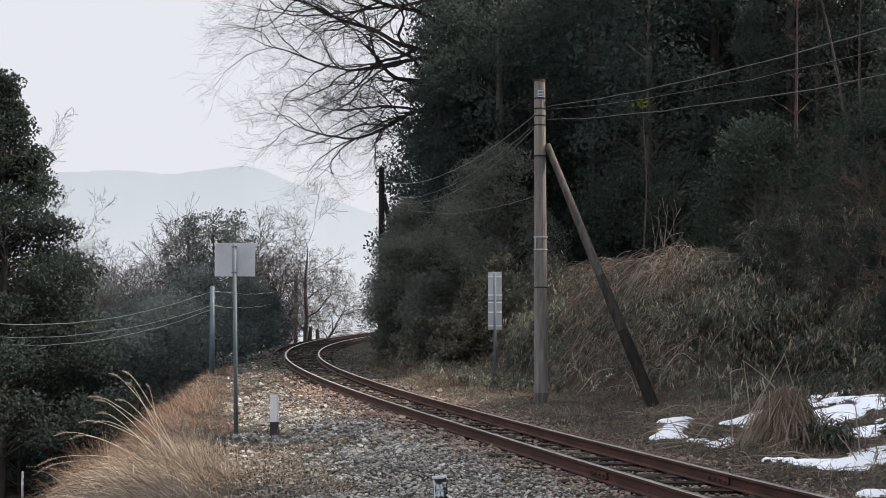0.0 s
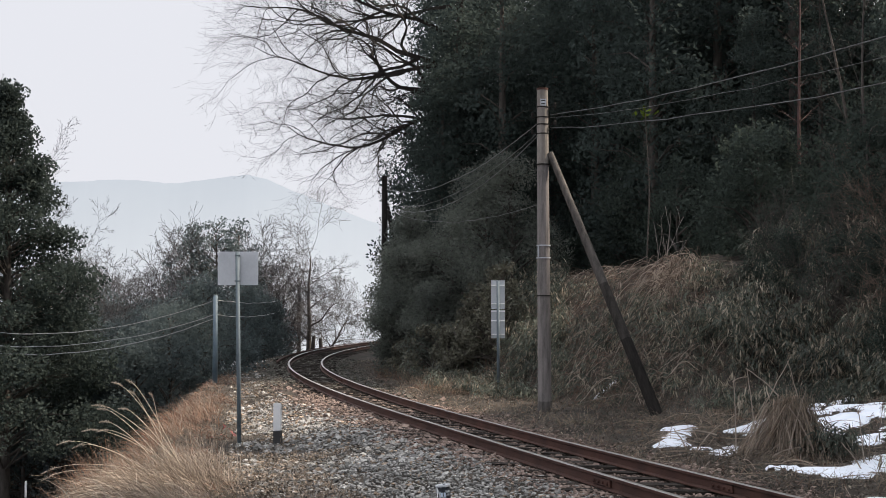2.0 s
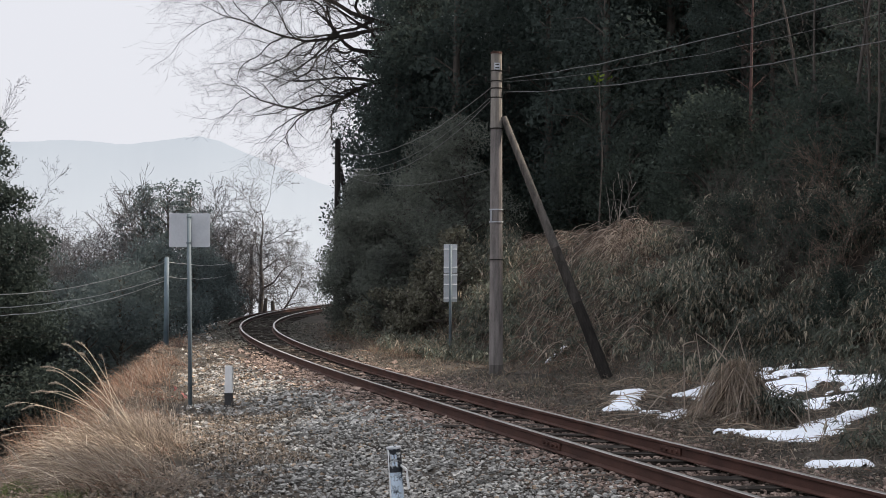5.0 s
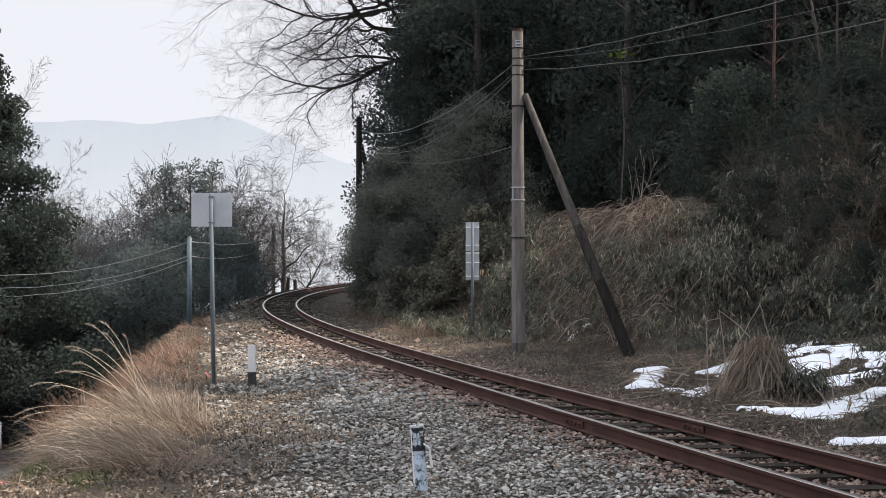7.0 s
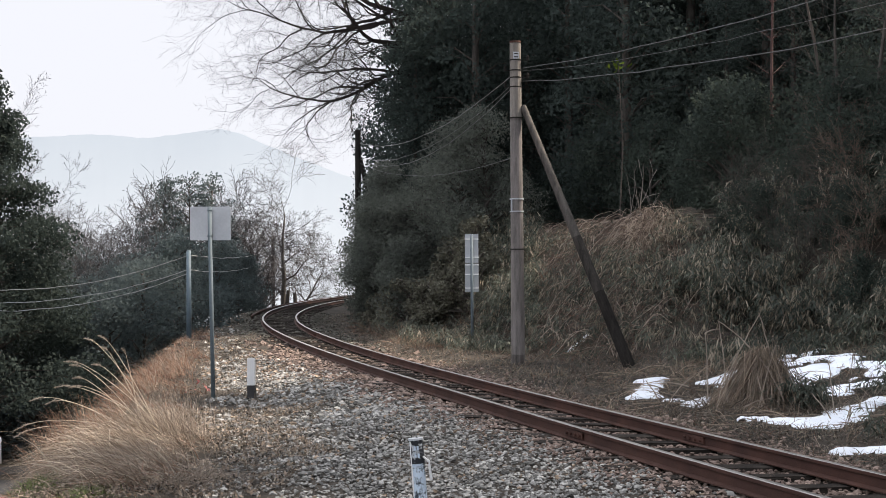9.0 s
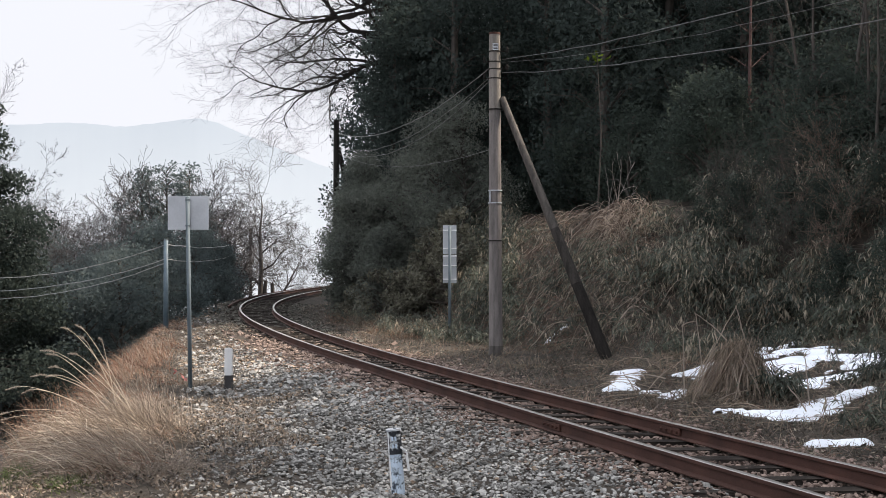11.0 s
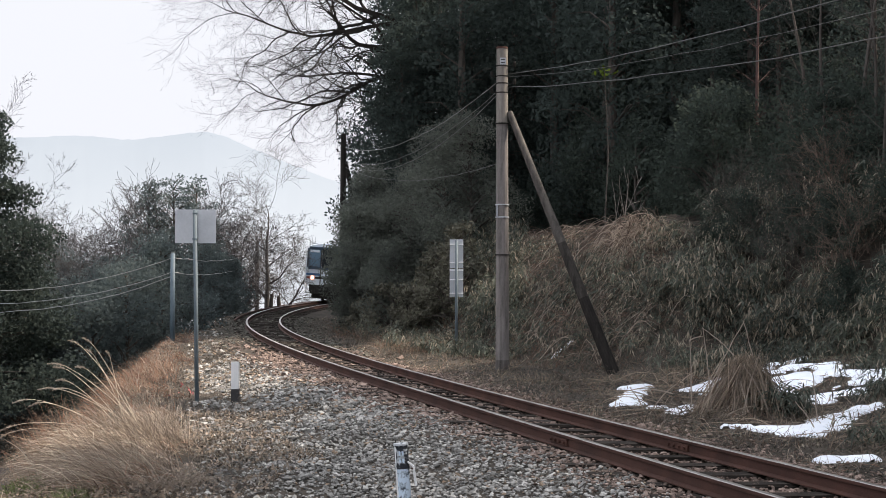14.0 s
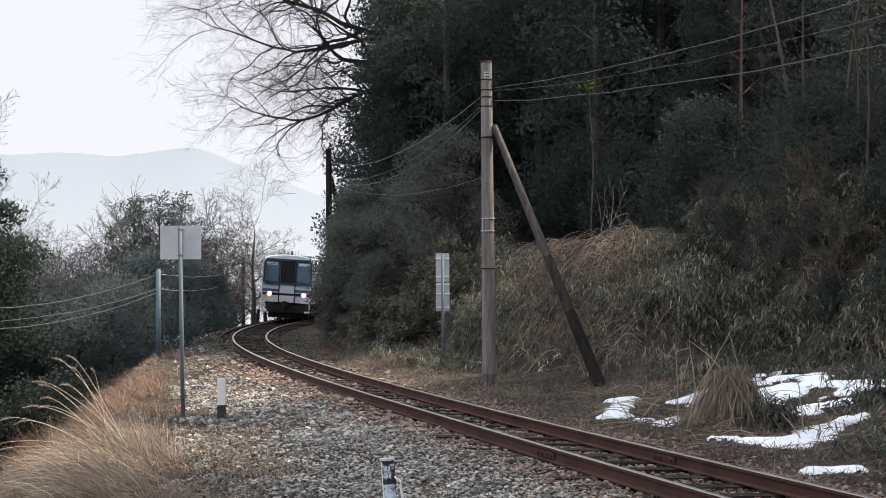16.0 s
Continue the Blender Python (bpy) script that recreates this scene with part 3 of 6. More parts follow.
    # bushes at the foot of the hill, beside the track
    for px, far, h, w, n in ((-112, 45.5, 2.6, 2.0, 6000), (-85, 46, 4.2, 3.2, 9000), (-30, 45, 4.6, 3.4, 9000), (-60, 43, 2.6, 2.6, 6000),
                             (30, 43, 4.6, 3.4, 9000), (75, 42, 4.6, 3.2, 8000), (-108, 47.2, 4.3, 2.5, 7000), (-95, 48.5, 5.4, 2.8, 7000)):
        evergreen(at_view(px, far), h, w, int(n * 2.3), 0.042, "bush_leaf", clumps=38, low=0.04, label="dense dark evergreen bush at the foot of the hill",
                  category="bush", name="bush", group="bushes beside the track", shape=1.1)
    for px, far, h, w, low in ((-118, 45.2, 3.9, 2.4, 0.32), (-98, 46.5, 5.2, 2.5, 0.3)):
        evergreen(at_view(px, far), h, w, 15000, 0.042, "bush_leaf", clumps=38, low=low, label="dense dark evergreen bush at the foot of the hill",
                  category="bush", name="bush", group="bushes beside the track", shape=1.1)
    for px, far, h, w in ((-92, 43.5, 1.3, 1.8), (-62, 42, 1.5, 2.0), (-34, 40.5, 1.4, 1.8), (-8, 40, 2.0, 2.0), (18, 39.5, 2.3, 2.0), (-48, 44.2, 2.1, 1.8), (40, 38.6, 1.9, 2.0), (62, 38, 2.4, 2.0)):
        evergreen(at_view(px, far), h, w, 2600, 0.05, "olive", clumps=26, low=0.05, label="low olive brown scrub bush before the evergreens", category="bush", name="scrub_bush", group="scrub beside the track", shape=1.1, lump=(0.08, 0.16))
    # slender bare trunks in the wood
    for k in range(11):
        x, y = on_track(4 + k * 1.6 + rng.uniform(-0.6, 0.6), -rng.uniform(8.7, 11.2))[:2]
        h = rng.uniform(6, 9)
        bare_tree((x, y, gz(x, y)), h, 2, (16, 6), "slender bare tree with reddish brown twigs", thin=0.007, ratio=0.24, stem=1.0, flex=0.06, spread_by=1.3, rise=-0.01, twig="bark", least=0.003, slim=0.28, group="bare trees on the hillside")


rng = np.random.default_rng(11)
build_hill_woods()


def build_overhang():
    """The large bare tree whose limbs hang out over the line."""
    x, y, z = at_view(-10, 52)
    tree = thing("bare_tree", (x, y, z), "large leafless tree with long limbs hanging over the line", "tree", "bare trees")
    trunk = [([(0, 0, -0.5), (-0.1, 0, 3), (0.1, 0.2, 7.5), (-0.3, 0, 17.0)], [0.26, 0.24, 0.2, 0.08])]
    # height of the fork, slope there, length, radius
    for h, wz, ln, r in ((6.0, 0.3, 5.4, 0.055), (6.7, 0.3, 6.6, 0.08), (7.4, 0.24, 7.6, 0.1), (8.3, 0.42, 8.0, 0.12), (8.6, 0.72, 8.8, 0.13), (9.4, 0.3, 8.2, 0.1), (10.2, 0.52, 8.8, 0.1),
                         (11.4, 0.22, 8.0, 0.085), (12.2, 0.42, 7.6, 0.085), (13.4, 0.3, 7.0, 0.08), (7.9, 0.05, 4.6, 0.05), (6.4, 0.05, 3.6, 0.04)):
        br = grow((-0.1, 0, h - z + 1.6), (-1, rng.uniform(-0.3, 0.2), wz), ln, r, 3, (11, 10, 6), 0.6, 0.21, 0.5, -0.014, 0.0019, 0.8, (5, 9, 14, 20), 0.27, 0.5)
        link("limb", arrays("limb", *tubes(br, 3)), M["twig_dark"], tree, "long dark winding limb with fine twigs")
    link("trunk", arrays("trunk", *tubes(trunk, 10), smooth=True), M["twig_dark"], tree)
    # creeper leaves hanging in its upper limbs
    cen = np.array([(-1.9 - 0.34 * k + rng.normal() * 0.3, rng.normal() * 0.4, 13.1 + rng.uniform(-0.5, 1.3)) for k in range(11)]) - [0, 0, z]
    p = np.repeat(cen, 170, axis=0) + rng.normal(size=(11 * 170, 3)) * [0.34, 0.3, 0.22]
    link("creeper", arrays("creeper", *leaf_quads(p, 0.05, 1.6)), M["evergreen_dark"], tree, "clumps of dark creeper leaves")["kind"] = "stuff"


rng = np.random.default_rng(12)
build_overhang()


def build_left_woods():
    # big evergreen beyond the lane
    x, y = -13.65, 41.5
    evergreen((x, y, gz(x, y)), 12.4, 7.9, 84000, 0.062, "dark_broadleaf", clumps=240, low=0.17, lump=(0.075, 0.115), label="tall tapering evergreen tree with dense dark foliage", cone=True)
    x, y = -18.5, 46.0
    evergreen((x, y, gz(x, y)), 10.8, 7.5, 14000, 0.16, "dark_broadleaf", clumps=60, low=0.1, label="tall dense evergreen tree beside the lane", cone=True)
    # thicket below the line
    for px, far, h, w in ((-770, 52, 5.6, 5), (-690, 58, 6.8, 5), (-630, 60, 6.6, 5), (-570, 60, 6.3, 5), (-520, 64, 6.0, 5), (-470, 62, 5.2, 4.6), (-430, 66, 5.2, 4.5),
                          (-400, 60, 4.0, 3.6), (-362, 64, 3.0, 2.6), (-700, 48, 5.4, 4), (-620, 50, 5.4, 4), (-560, 50, 5.0, 4), (-790, 43, 4.4, 4),
                          (-720, 44, 4.2, 3.6), (-655, 44, 4.0, 3.6), (-590, 43, 3.8, 3.4), (-530, 44, 3.8, 3.4), (-470, 46, 3.8, 3.4), (-650, 62, 6.4, 4.4), (-605, 63, 6.0, 4.4), (-560, 64, 6.6, 4.6), (-520, 66, 7.2, 4.4)):
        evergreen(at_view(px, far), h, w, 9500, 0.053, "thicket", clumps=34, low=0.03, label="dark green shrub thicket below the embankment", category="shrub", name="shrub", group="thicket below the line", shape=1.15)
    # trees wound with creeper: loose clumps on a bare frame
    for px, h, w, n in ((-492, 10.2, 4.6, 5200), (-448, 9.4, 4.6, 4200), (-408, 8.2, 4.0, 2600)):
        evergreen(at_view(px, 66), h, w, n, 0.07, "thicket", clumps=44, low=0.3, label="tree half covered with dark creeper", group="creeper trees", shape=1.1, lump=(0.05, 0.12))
    # bare trees against the sky: line of sight, distance, height
    for px, far, h in ((-655, 58, 10.8), (-632, 62, 11.8), (-602, 64, 12.4), (-568, 64, 12.4), (-535, 66, 12.0), (-500, 66, 12.9), (-470, 67, 12.5),
                       (-440, 68, 12.2), (-405, 68, 10.8), (-372, 70, 8.8), (-345, 72, 7.8)):
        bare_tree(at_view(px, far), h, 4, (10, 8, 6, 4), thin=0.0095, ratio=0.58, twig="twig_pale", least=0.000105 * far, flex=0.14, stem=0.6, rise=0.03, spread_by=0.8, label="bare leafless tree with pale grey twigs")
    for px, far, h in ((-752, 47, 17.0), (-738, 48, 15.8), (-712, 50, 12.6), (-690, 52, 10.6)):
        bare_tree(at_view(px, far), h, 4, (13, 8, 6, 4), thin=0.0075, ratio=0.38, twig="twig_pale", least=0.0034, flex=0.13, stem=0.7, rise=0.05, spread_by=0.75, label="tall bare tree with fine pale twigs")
    for px, far, h, lean in ((-281, 77, 9.4, (-0.12, 0, 1)), (-322, 80, 9.0, (0, 0, 1)), (-258, 84, 6.0, (0.4, 0, 1))):
        bare_tree(at_view(px, far), h, 4, (10, 8, 6, 4), thin=0.017, ratio=0.6, twig="twig", least=0.005, flex=0.13, stem=0.66, lean=lean, spread_by=1.0, rise=0.01, label="dark leafless tree with spreading limbs beside the line")


rng = np.random.default_rng(13)
build_left_woods()


# ---- ground cover ----
def cover(name, label, category, parts, kind="stuff"):
    """Grass or leaves as one object: parts are (verts, faces, material)."""
    top = None
    for v, f, m in parts:
        ob = link(name if top is None else "mixed_growth", arrays(name, v, f), M[m], top)
        if top:
            ob["kind"] = "stuff"
        top = top or ob
    return tagged(top, label, category, kind=kind)


def scatter(n, x0, x1, y0, y1, keep):
    x, y = rng.uniform(x0, x1, n), rng.uniform(y0, y1, n)
    d, s = beside(x, y)
    ok = keep(x, y, d)
    x, y = x[ok], y[ok]
    return np.stack([x, y, ground(x, y)], -1)


def along(p, q, n, wide):
    """Places scattered round a line in plan."""
    u = rng.uniform(0, 1, n)[:, None]
    r = np.array(p) * (1 - u) + np.array(q) * u + rng.normal(size=(n, 2)) * wide
    return np.c_[r, ground(r[:, 0], r[:, 1])]


def hair(root, length, lean, width, sag=0.6, spread=0.3):
    """Long dry leaves that rise and then hang over: strips of five pieces."""
    n, k = len(root), 5
    d = np.asarray(lean, float) + rng.normal(size=(n, 3)) * spread
    d[:, 2] = np.abs(d[:, 2]) + 0.15
    d /= np.linalg.norm(d, axis=1)[:, None]
    ln = (length * rng.uniform(0.5, 1.25, n))[:, None]
    fall = sag * rng.uniform(0.5, 1.3, n)[:, None]
    side = np.cross(d, rng.normal(size=(n, 3)))
    side /= np.linalg.norm(side, axis=1)[:, None] + 1e-9
    w = side * (width * rng.uniform(0.6, 1.4, n))[:, None]
    out = []
    for j in range(k):
        u = j / (k - 1)
        p = root + d * ln * u + d * [1, 1, 0] * ln * fall * 0.5 * u * u - np.array([0, 0, 1.0]) * ln * fall * u ** 2.2
        t = 1 - 0.85 * u
        out += [p - w * t, p + w * t]
    v = np.stack(out, 1).reshape(-1, 3)
    base = np.arange(n)[:, None] * 2 * k
    f = np.concatenate([base + [2 * j, 2 * j + 1, 2 * j + 3, 2 * j + 2] for j in range(k - 1)])
    return v, f


def edge_of(y):
    return np.interp(y, [5, 11, 16, 21, 30, 48], [7.5, 6.2, 4.85, 4.4, 3.5, 2.4])


def build_bank_grass():
    # dry grass on the bank
    r = scatter(46000, -11, 0, 9, 46, lambda x, y, d: (d > edge_of(y) - np.interp(y, [15, 18, 30, 48], [0.55, 0.75, 0.7, 0.4]) + 0.5 * wave(x, y, 1.0, 5)) & (d < edge_of(y) + np.where(y < 17, 1.4, 4.5)))
    r = r[wave(r[:, 0], r[:, 1], 0.35, 2) > -0.35 * (r[:, 1] > 17)]
    k = np.where(rng.uniform(0, 1, len(r)) < 0.5 + 0.35 * wave(r[:, 0], r[:, 1], 0.8, 3), 2, rng.choice(2, len(r), p=(0.55, 0.45)))
    v, f = hair(r[k == 0], 0.3, (-0.3, -0.15, 0.6), 0.005, 0.7, 0.6)
    v2, f2 = hair(r[k == 1], 0.34, (-0.3, -0.1, 0.7), 0.005, 0.5, 0.6)
    v3, f3 = hair(r[k == 2], 0.34, (-0.3, -0.1, 0.6), 0.006, 0.6, 0.6)
    cover("dry_bank_grass", "dry straw-coloured grass covering the embankment", "grass", [(v, f, "straw_dark"), (v2, f2, "straw"), (v3, f3, "rust_grass")])
    # tall silver grass clump, streaming down the slope
    r = np.concatenate([along((-2.9, 15.7), (-3.5, 15.2), 2300, (0.16, 0.35)), along((-3.2, 15.2), (-3.7, 14.6), 1900, (0.2, 0.3)), along((-2.85, 14.8), (-3.3, 13.6), 1500, (0.18, 0.3)), along((-2.75, 13.7), (-2.8, 12.5), 2200, (0.2, 0.25))])
    k = rng.choice(4, len(r), p=(0.34, 0.2, 0.3, 0.16))
    v, f = hair(r[k == 0], 0.66, (-0.7, -0.4, 0.45), 0.0038, 0.85, 0.24)
    v3, f3 = hair(r[k == 1], 0.72, (-0.62, -0.25, 0.55), 0.0038, 0.75, 0.28)
    v4, f4 = hair(r[k == 2], 0.5, (-0.45, -0.55, 0.42), 0.0046, 0.9, 0.34)
    v5, f5 = hair(r[k == 3], 0.8, (-0.55, -0.3, 0.6), 0.0035, 0.5, 0.3)
    r2 = along((-2.75, 15.6), (-3.2, 15.4), 420, (0.12, 0.2))
    v2, f2 = hair(r2, 0.75, (-0.35, 0.0, 0.8), 0.0035, 0.3, 0.28)
    # single pale blades arching over the rest
    pale_blades = r[rng.uniform(0, 1, len(r)) < 0.04]
    cover("silver_grass", "clump of tall dry silver grass hanging over the bank", "grass", [(v, f, "straw_dark"), (v2, f2, "straw"), (v3, f3, "straw"), (v4, f4, "rust_grass"), (v5, f5, "dead_mix"), (*hair(pale_blades, 0.8, (-0.6, -0.4, 0.7), 0.0055, 0.7, 0.35), "stem_pale")], kind="")
    r = np.concatenate([along((-3.85, 13.4), (-3.55, 12.1), 1300, (0.14, 0.25)), along((-3.1, 12.1), (-2.9, 11.8), 420, (0.1, 0.15)), along((-4.2, 14.2), (-4.6, 15.4), 900, (0.15, 0.4))])
    cover("green_grass", "patch of fresh green grass at the foot of the clump", "grass", [(*hair(r, 0.14, (-0.2, -0.1, 0.8), 0.004, 0.4, 0.4), "green_grass")])
    # red brown tufts behind it, on the brow of the bank
    r = np.concatenate([along((-4.6, 18.6), (-4.9, 21.5), 1100, (0.22, 0.5)), along((-4.9, 22.5), (-5.3, 28.0), 1300, (0.25, 0.8))])
    k = rng.choice(3, len(r), p=(0.55, 0.25, 0.2))
    tall = along((-4.15, 16.2), (-4.6, 17.2), 900, (0.14, 0.25))
    cover("tall_red_grass", "tall tuft of red brown dead grass on the slope", "grass", [(*hair(tall[::2], 0.95, (-0.22, 0, 1), 0.0045, 0.25, 0.2), "rust_grass"), (*hair(tall[1::2], 0.85, (-0.25, 0, 1), 0.004, 0.3, 0.22), "straw")], kind="")
    cover("red_grass_tuft", "tufts of red brown dead grass on the brow of the bank", "grass",
          [(*hair(r[k == j], ln, (-0.35, -0.05, 0.75), 0.0045, 0.45, 0.35), m) for j, (m, ln) in enumerate((("rust_grass", 0.55), ("straw", 0.5), ("dead_mix", 0.5)))], kind="")
    # a fallen tuft on the gravel
    r = along((-2.15, 12.9), (-2.35, 12.1), 650, (0.1, 0.15))
    cover("fallen_straw", "tuft of pale straw fallen on the gravel", "grass", [(*hair(r, 0.26, (0.4, -0.1, 0.2), 0.004, 0.4, 0.5), "straw")], kind="")
    # plumed stems: head x and height above the rails
    for j, (hx, hz) in enumerate(((-3.85, 0.9), (-3.71, 0.92), (-3.68, 0.8), (-3.47, 0.78), (-4.08, 0.65), (-4.01, 0.62), (-3.85, 0.6), (-4.04, 0.46), (-4.22, 0.36), (-4.11, 0.33), (-4.47, 0.21), (-4.32, 0.17), (-4.66, -0.1), (-4.68, -0.19))):
        bx, by = -2.95 - 0.1 * (j % 4) + 0.03 * rng.normal(), 15.5 + 0.12 * rng.normal()
        z0 = gz(bx, by)
        u = np.linspace(0, 1, 15)
        rise = 0.04 + 0.07 * (-2.9 - hx)
        hook = 0.05 * np.clip((u - 0.86) / 0.14, 0, 1) ** 2
        pts = np.stack([bx + (hx - bx) * (0.9 * u + 0.1 * u ** 2) - hook * 0.3, by - 0.1 * u, z0 + (hz - z0) * u + rise * 4 * u * (1 - u) * (0.4 + 0.6 * u) - hook + 0.02], -1)
        pts[:, 2] += np.cumsum(rng.normal(size=15)) * 0.002
        top = thing("grass_stem", (0, 0, 0), "dry silver grass stem with a feathery drooping plume", "grass stem", "plumed stems")
        link("stem", arrays("stem", *tubes([(pts, np.linspace(0.0044, 0.002, 15))], 4)), M["stem_pale"], top)
        n = 150
        q = rng.uniform(0.89, 1.0, n)
        body = np.sin((q - 0.89) / 0.11 * 2.6 + 0.4)[:, None]
        p = np.stack([np.interp(q, u, pts[:, i]) for i in range(3)], -1) + rng.normal(size=(n, 3)) * 0.0075 * body
        link("plume", arrays("plume", *leaf_quads(p, 0.006, 3.2)), M["plume"], top, "pale feathery plume")


# patches of snow as strokes in plan (from, to, half width), and bare places within them
SNOW = [[(2.72, 20.3, 3.02, 20.35, 0.12), (2.95, 20.6, 3.4, 22.8, 0.17), (3.22, 22.9, 3.6, 23.15, 0.13)], [(3.08, 19.53, 3.3, 19.54, 0.06)], [(3.36, 19.0, 3.68, 19.85, 0.14)],
        [(4.15, 22.2, 4.85, 22.9, 0.2), (4.3, 21.6, 4.6, 22.3, 0.16)], [(5.63, 23.6, 5.8, 23.4, 0.08)], [(6.02, 23.4, 6.27, 23.6, 0.11)], [(5.52, 23.1, 5.62, 23.05, 0.08)],
        [(5.55, 22.6, 5.9, 22.5, 0.18), (5.9, 22.9, 6.4, 22.65, 0.19), (6.3, 22.4, 6.55, 21.9, 0.22), (5.45, 22.0, 5.3, 20.6, 0.25), (5.75, 21.9, 5.75, 20.9, 0.32), (5.2, 20.3, 5.1, 19.5, 0.17), (5.45, 20.0, 5.5, 19.5, 0.14),
         (6.2, 21.8, 6.9, 21.0, 0.27), (5.6, 20.0, 6.1, 19.9, 0.17), (6.4, 20.7, 7.0, 20.6, 0.2)],
        [(3.62, 17.2, 3.9, 17.1, 0.06), (4.05, 16.85, 4.4, 16.7, 0.2), (4.35, 16.45, 4.9, 17.4, 0.27), (4.9, 17.5, 5.3, 18.1, 0.24), (5.2, 18.1, 5.7, 18.55, 0.16)], [(5.45, 18.2, 5.95, 18.6, 0.1)],
        [(4.05, 14.42, 4.5, 14.3, 0.1)], [(2.6, 28.7, 2.95, 28.78, 0.07)]]
BARE = [(5.55, 22.28, 6.0, 22.33, 0.12), (5.62, 20.7, 6.15, 21.15, 0.17), (6.5, 21.9, 6.8, 22.0, 0.12), (4.15, 17.25, 4.3, 17.5, 0.12), (6.35, 22.55, 6.5, 22.5, 0.09)]


def snow_at(gx, gy, strokes):
    """Below 1 inside a patch of snow, above 1 outside."""
    def near(lines):
        best = np.full(np.shape(gx), 9.0)
        for ax, ay, bx, by, w in lines:
            ux, uy = bx - ax, by - ay
            u = np.clip(((gx - ax) * ux + (gy - ay) * uy) / (ux * ux + uy * uy), 0, 1)
            best = np.minimum(best, np.hypot((gx - ax - u * ux), (gy - ay - u * uy) * 0.75) / w)
        return best
    ragged = 0.26 * wave(gx, gy * 0.6, 0.3, 1) + 0.17 * wave(gx + 0.1 * wave(gy, gx, 0.3, 2), gy * 0.8, 0.17, 11) + 0.16 * wave(gx * 0.8 + 0.08 * wave(gy, gx, 0.2, 3), gy * 0.5, 0.08, 5)
    return near(strokes) + ragged + np.clip(1.6 - near(BARE) + 1.5 * ragged, 0, 2)


def off_snow(r, leave=0.02):
    """Places that are not on snow, and a few that are."""
    clear = np.ones(len(r), bool)
    for strokes in SNOW:
        clear &= snow_at(r[:, 0], r[:, 1] + 0.06, strokes) > 1.1
    return r[clear | (rng.uniform(0, 1, len(r)) < leave)]


def build_litter():
    # fallen leaves and dead blades along both sides of the line
    r = np.concatenate([scatter(60000, -1, 10, 10, 26, lambda x, y, d: (-d > 1.5 + 0.35 * wave(x, y, 0.9)) & (-d < 8.5)), scatter(50000, -7, 6, 26, 62, lambda x, y, d: (-d > 1.5 + 0.35 * wave(x, y, 0.9)) & (-d < 8.5)),
                        scatter(60000, -7, 2, 9, 40, lambda x, y, d: (d > edge_of(y) - 1.9 + 0.7 * wave(x, y, 0.9, 2)) & (d < edge_of(y) + 0.6))])
    soil = scatter(15000, -3.9, -0.9, 10.5, 19, lambda x, y, d: (d > edge_of(y) - 2.2 + 0.6 * wave(x, y, 0.7, 9)) & (wave(x, y, 0.45, 4) > -0.35))
    soil[:, 2] += 0.035
    crumbs = soil[::2] + [0, 0, 0.014]
    soil = soil[1::2]
    r = np.concatenate([off_snow(r, 0.0), soil])
    r[:, 2] += rng.uniform(0.004, 0.02, len(r))
    pale = rng.uniform(0, 1, len(r)) < 0.035
    v4, f4 = leaf_quads(r[pale] + [0, 0, 0.02], 0.02, 2.4, up=1.5)
    v, f = leaf_quads(r[~pale], 0.022, 1.7, up=4.0)
    q = r[rng.uniform(0, 1, len(r)) < 0.14]
    v2, f2 = hair(q, 0.2, (0, 0, 0.5), 0.0035, 0.6, 0.8)
    q = r[rng.uniform(0, 1, len(r)) < 0.03]
    v3, f3 = hair(q, 0.3, (0, 0, 0.7), 0.003, 0.5, 0.7)
    cover("leaf_litter", "fallen brown leaves and withered blades beside the track", "leaf litter", [(v, f, "litter"), (v2, f2, "straw_dark"), (v3, f3, "straw"), (v4, f4, "pale_leaf"), (*leaf_quads(crumbs, 0.026, 1.5, up=4.0), "dead_mix")])


def build_weeds():
    r = scatter(16000, 1.5, 8, 13, 25, lambda x, y, d: (-d > 1.7 + 0.4 * wave(x, y, 0.9)) & (-d < 8) & (wave(x, y, 0.6, 3) > -0.25))
    r = np.concatenate([off_snow(r, 0.12), scatter(14000, -3, 4.5, 24, 40, lambda x, y, d: (-d > 1.7 + 0.4 * wave(x, y, 0.9)) & (-d < 5.5) & (wave(x, y, 0.6, 3) > -0.4))])
    r = np.concatenate([r, off_snow(scatter(15000, 2.5, 9, 22, 30, lambda x, y, d: (-d > 4.2) & (-d < 8.2) & (wave(x, y, 0.5, 6) > -0.4) & (np.hypot(x - 3.4, y - 25.0) > 0.9)), 0.02)])
    k = rng.choice(4, len(r), p=(0.4, 0.25, 0.25, 0.1))
    cover("withered_weeds", "low withered weeds and stalks round the snow", "weeds",
          [(*hair(r[k == j], ln, (0, -0.1, 0.7), 0.004, 0.5, 0.6), m) for j, (m, ln) in enumerate((("straw_dark", 0.22), ("dead_mix", 0.3), ("sasa", 0.2), ("rust_grass", 0.2)))])
    r = scatter(15000, -4.2, 2.5, 33, 47, lambda x, y, d: (-d > 2.3 + 0.5 * wave(x, y, 0.9)) & (-d < 6.5) & (wave(x, y, 0.9, 6) > -0.3))
    k = rng.choice(3, len(r), p=(0.5, 0.3, 0.2))
    cover("dry_scrub", "dry brown scrub at the foot of the bushes", "scrub",
          [(*hair(r[k == j], ln, (-0.1, -0.3, 0.8), 0.006, 0.5, 0.5), m) for j, (m, ln) in enumerate((("straw_dark", 0.7), ("rust_grass", 0.6), ("olive", 0.6)))])


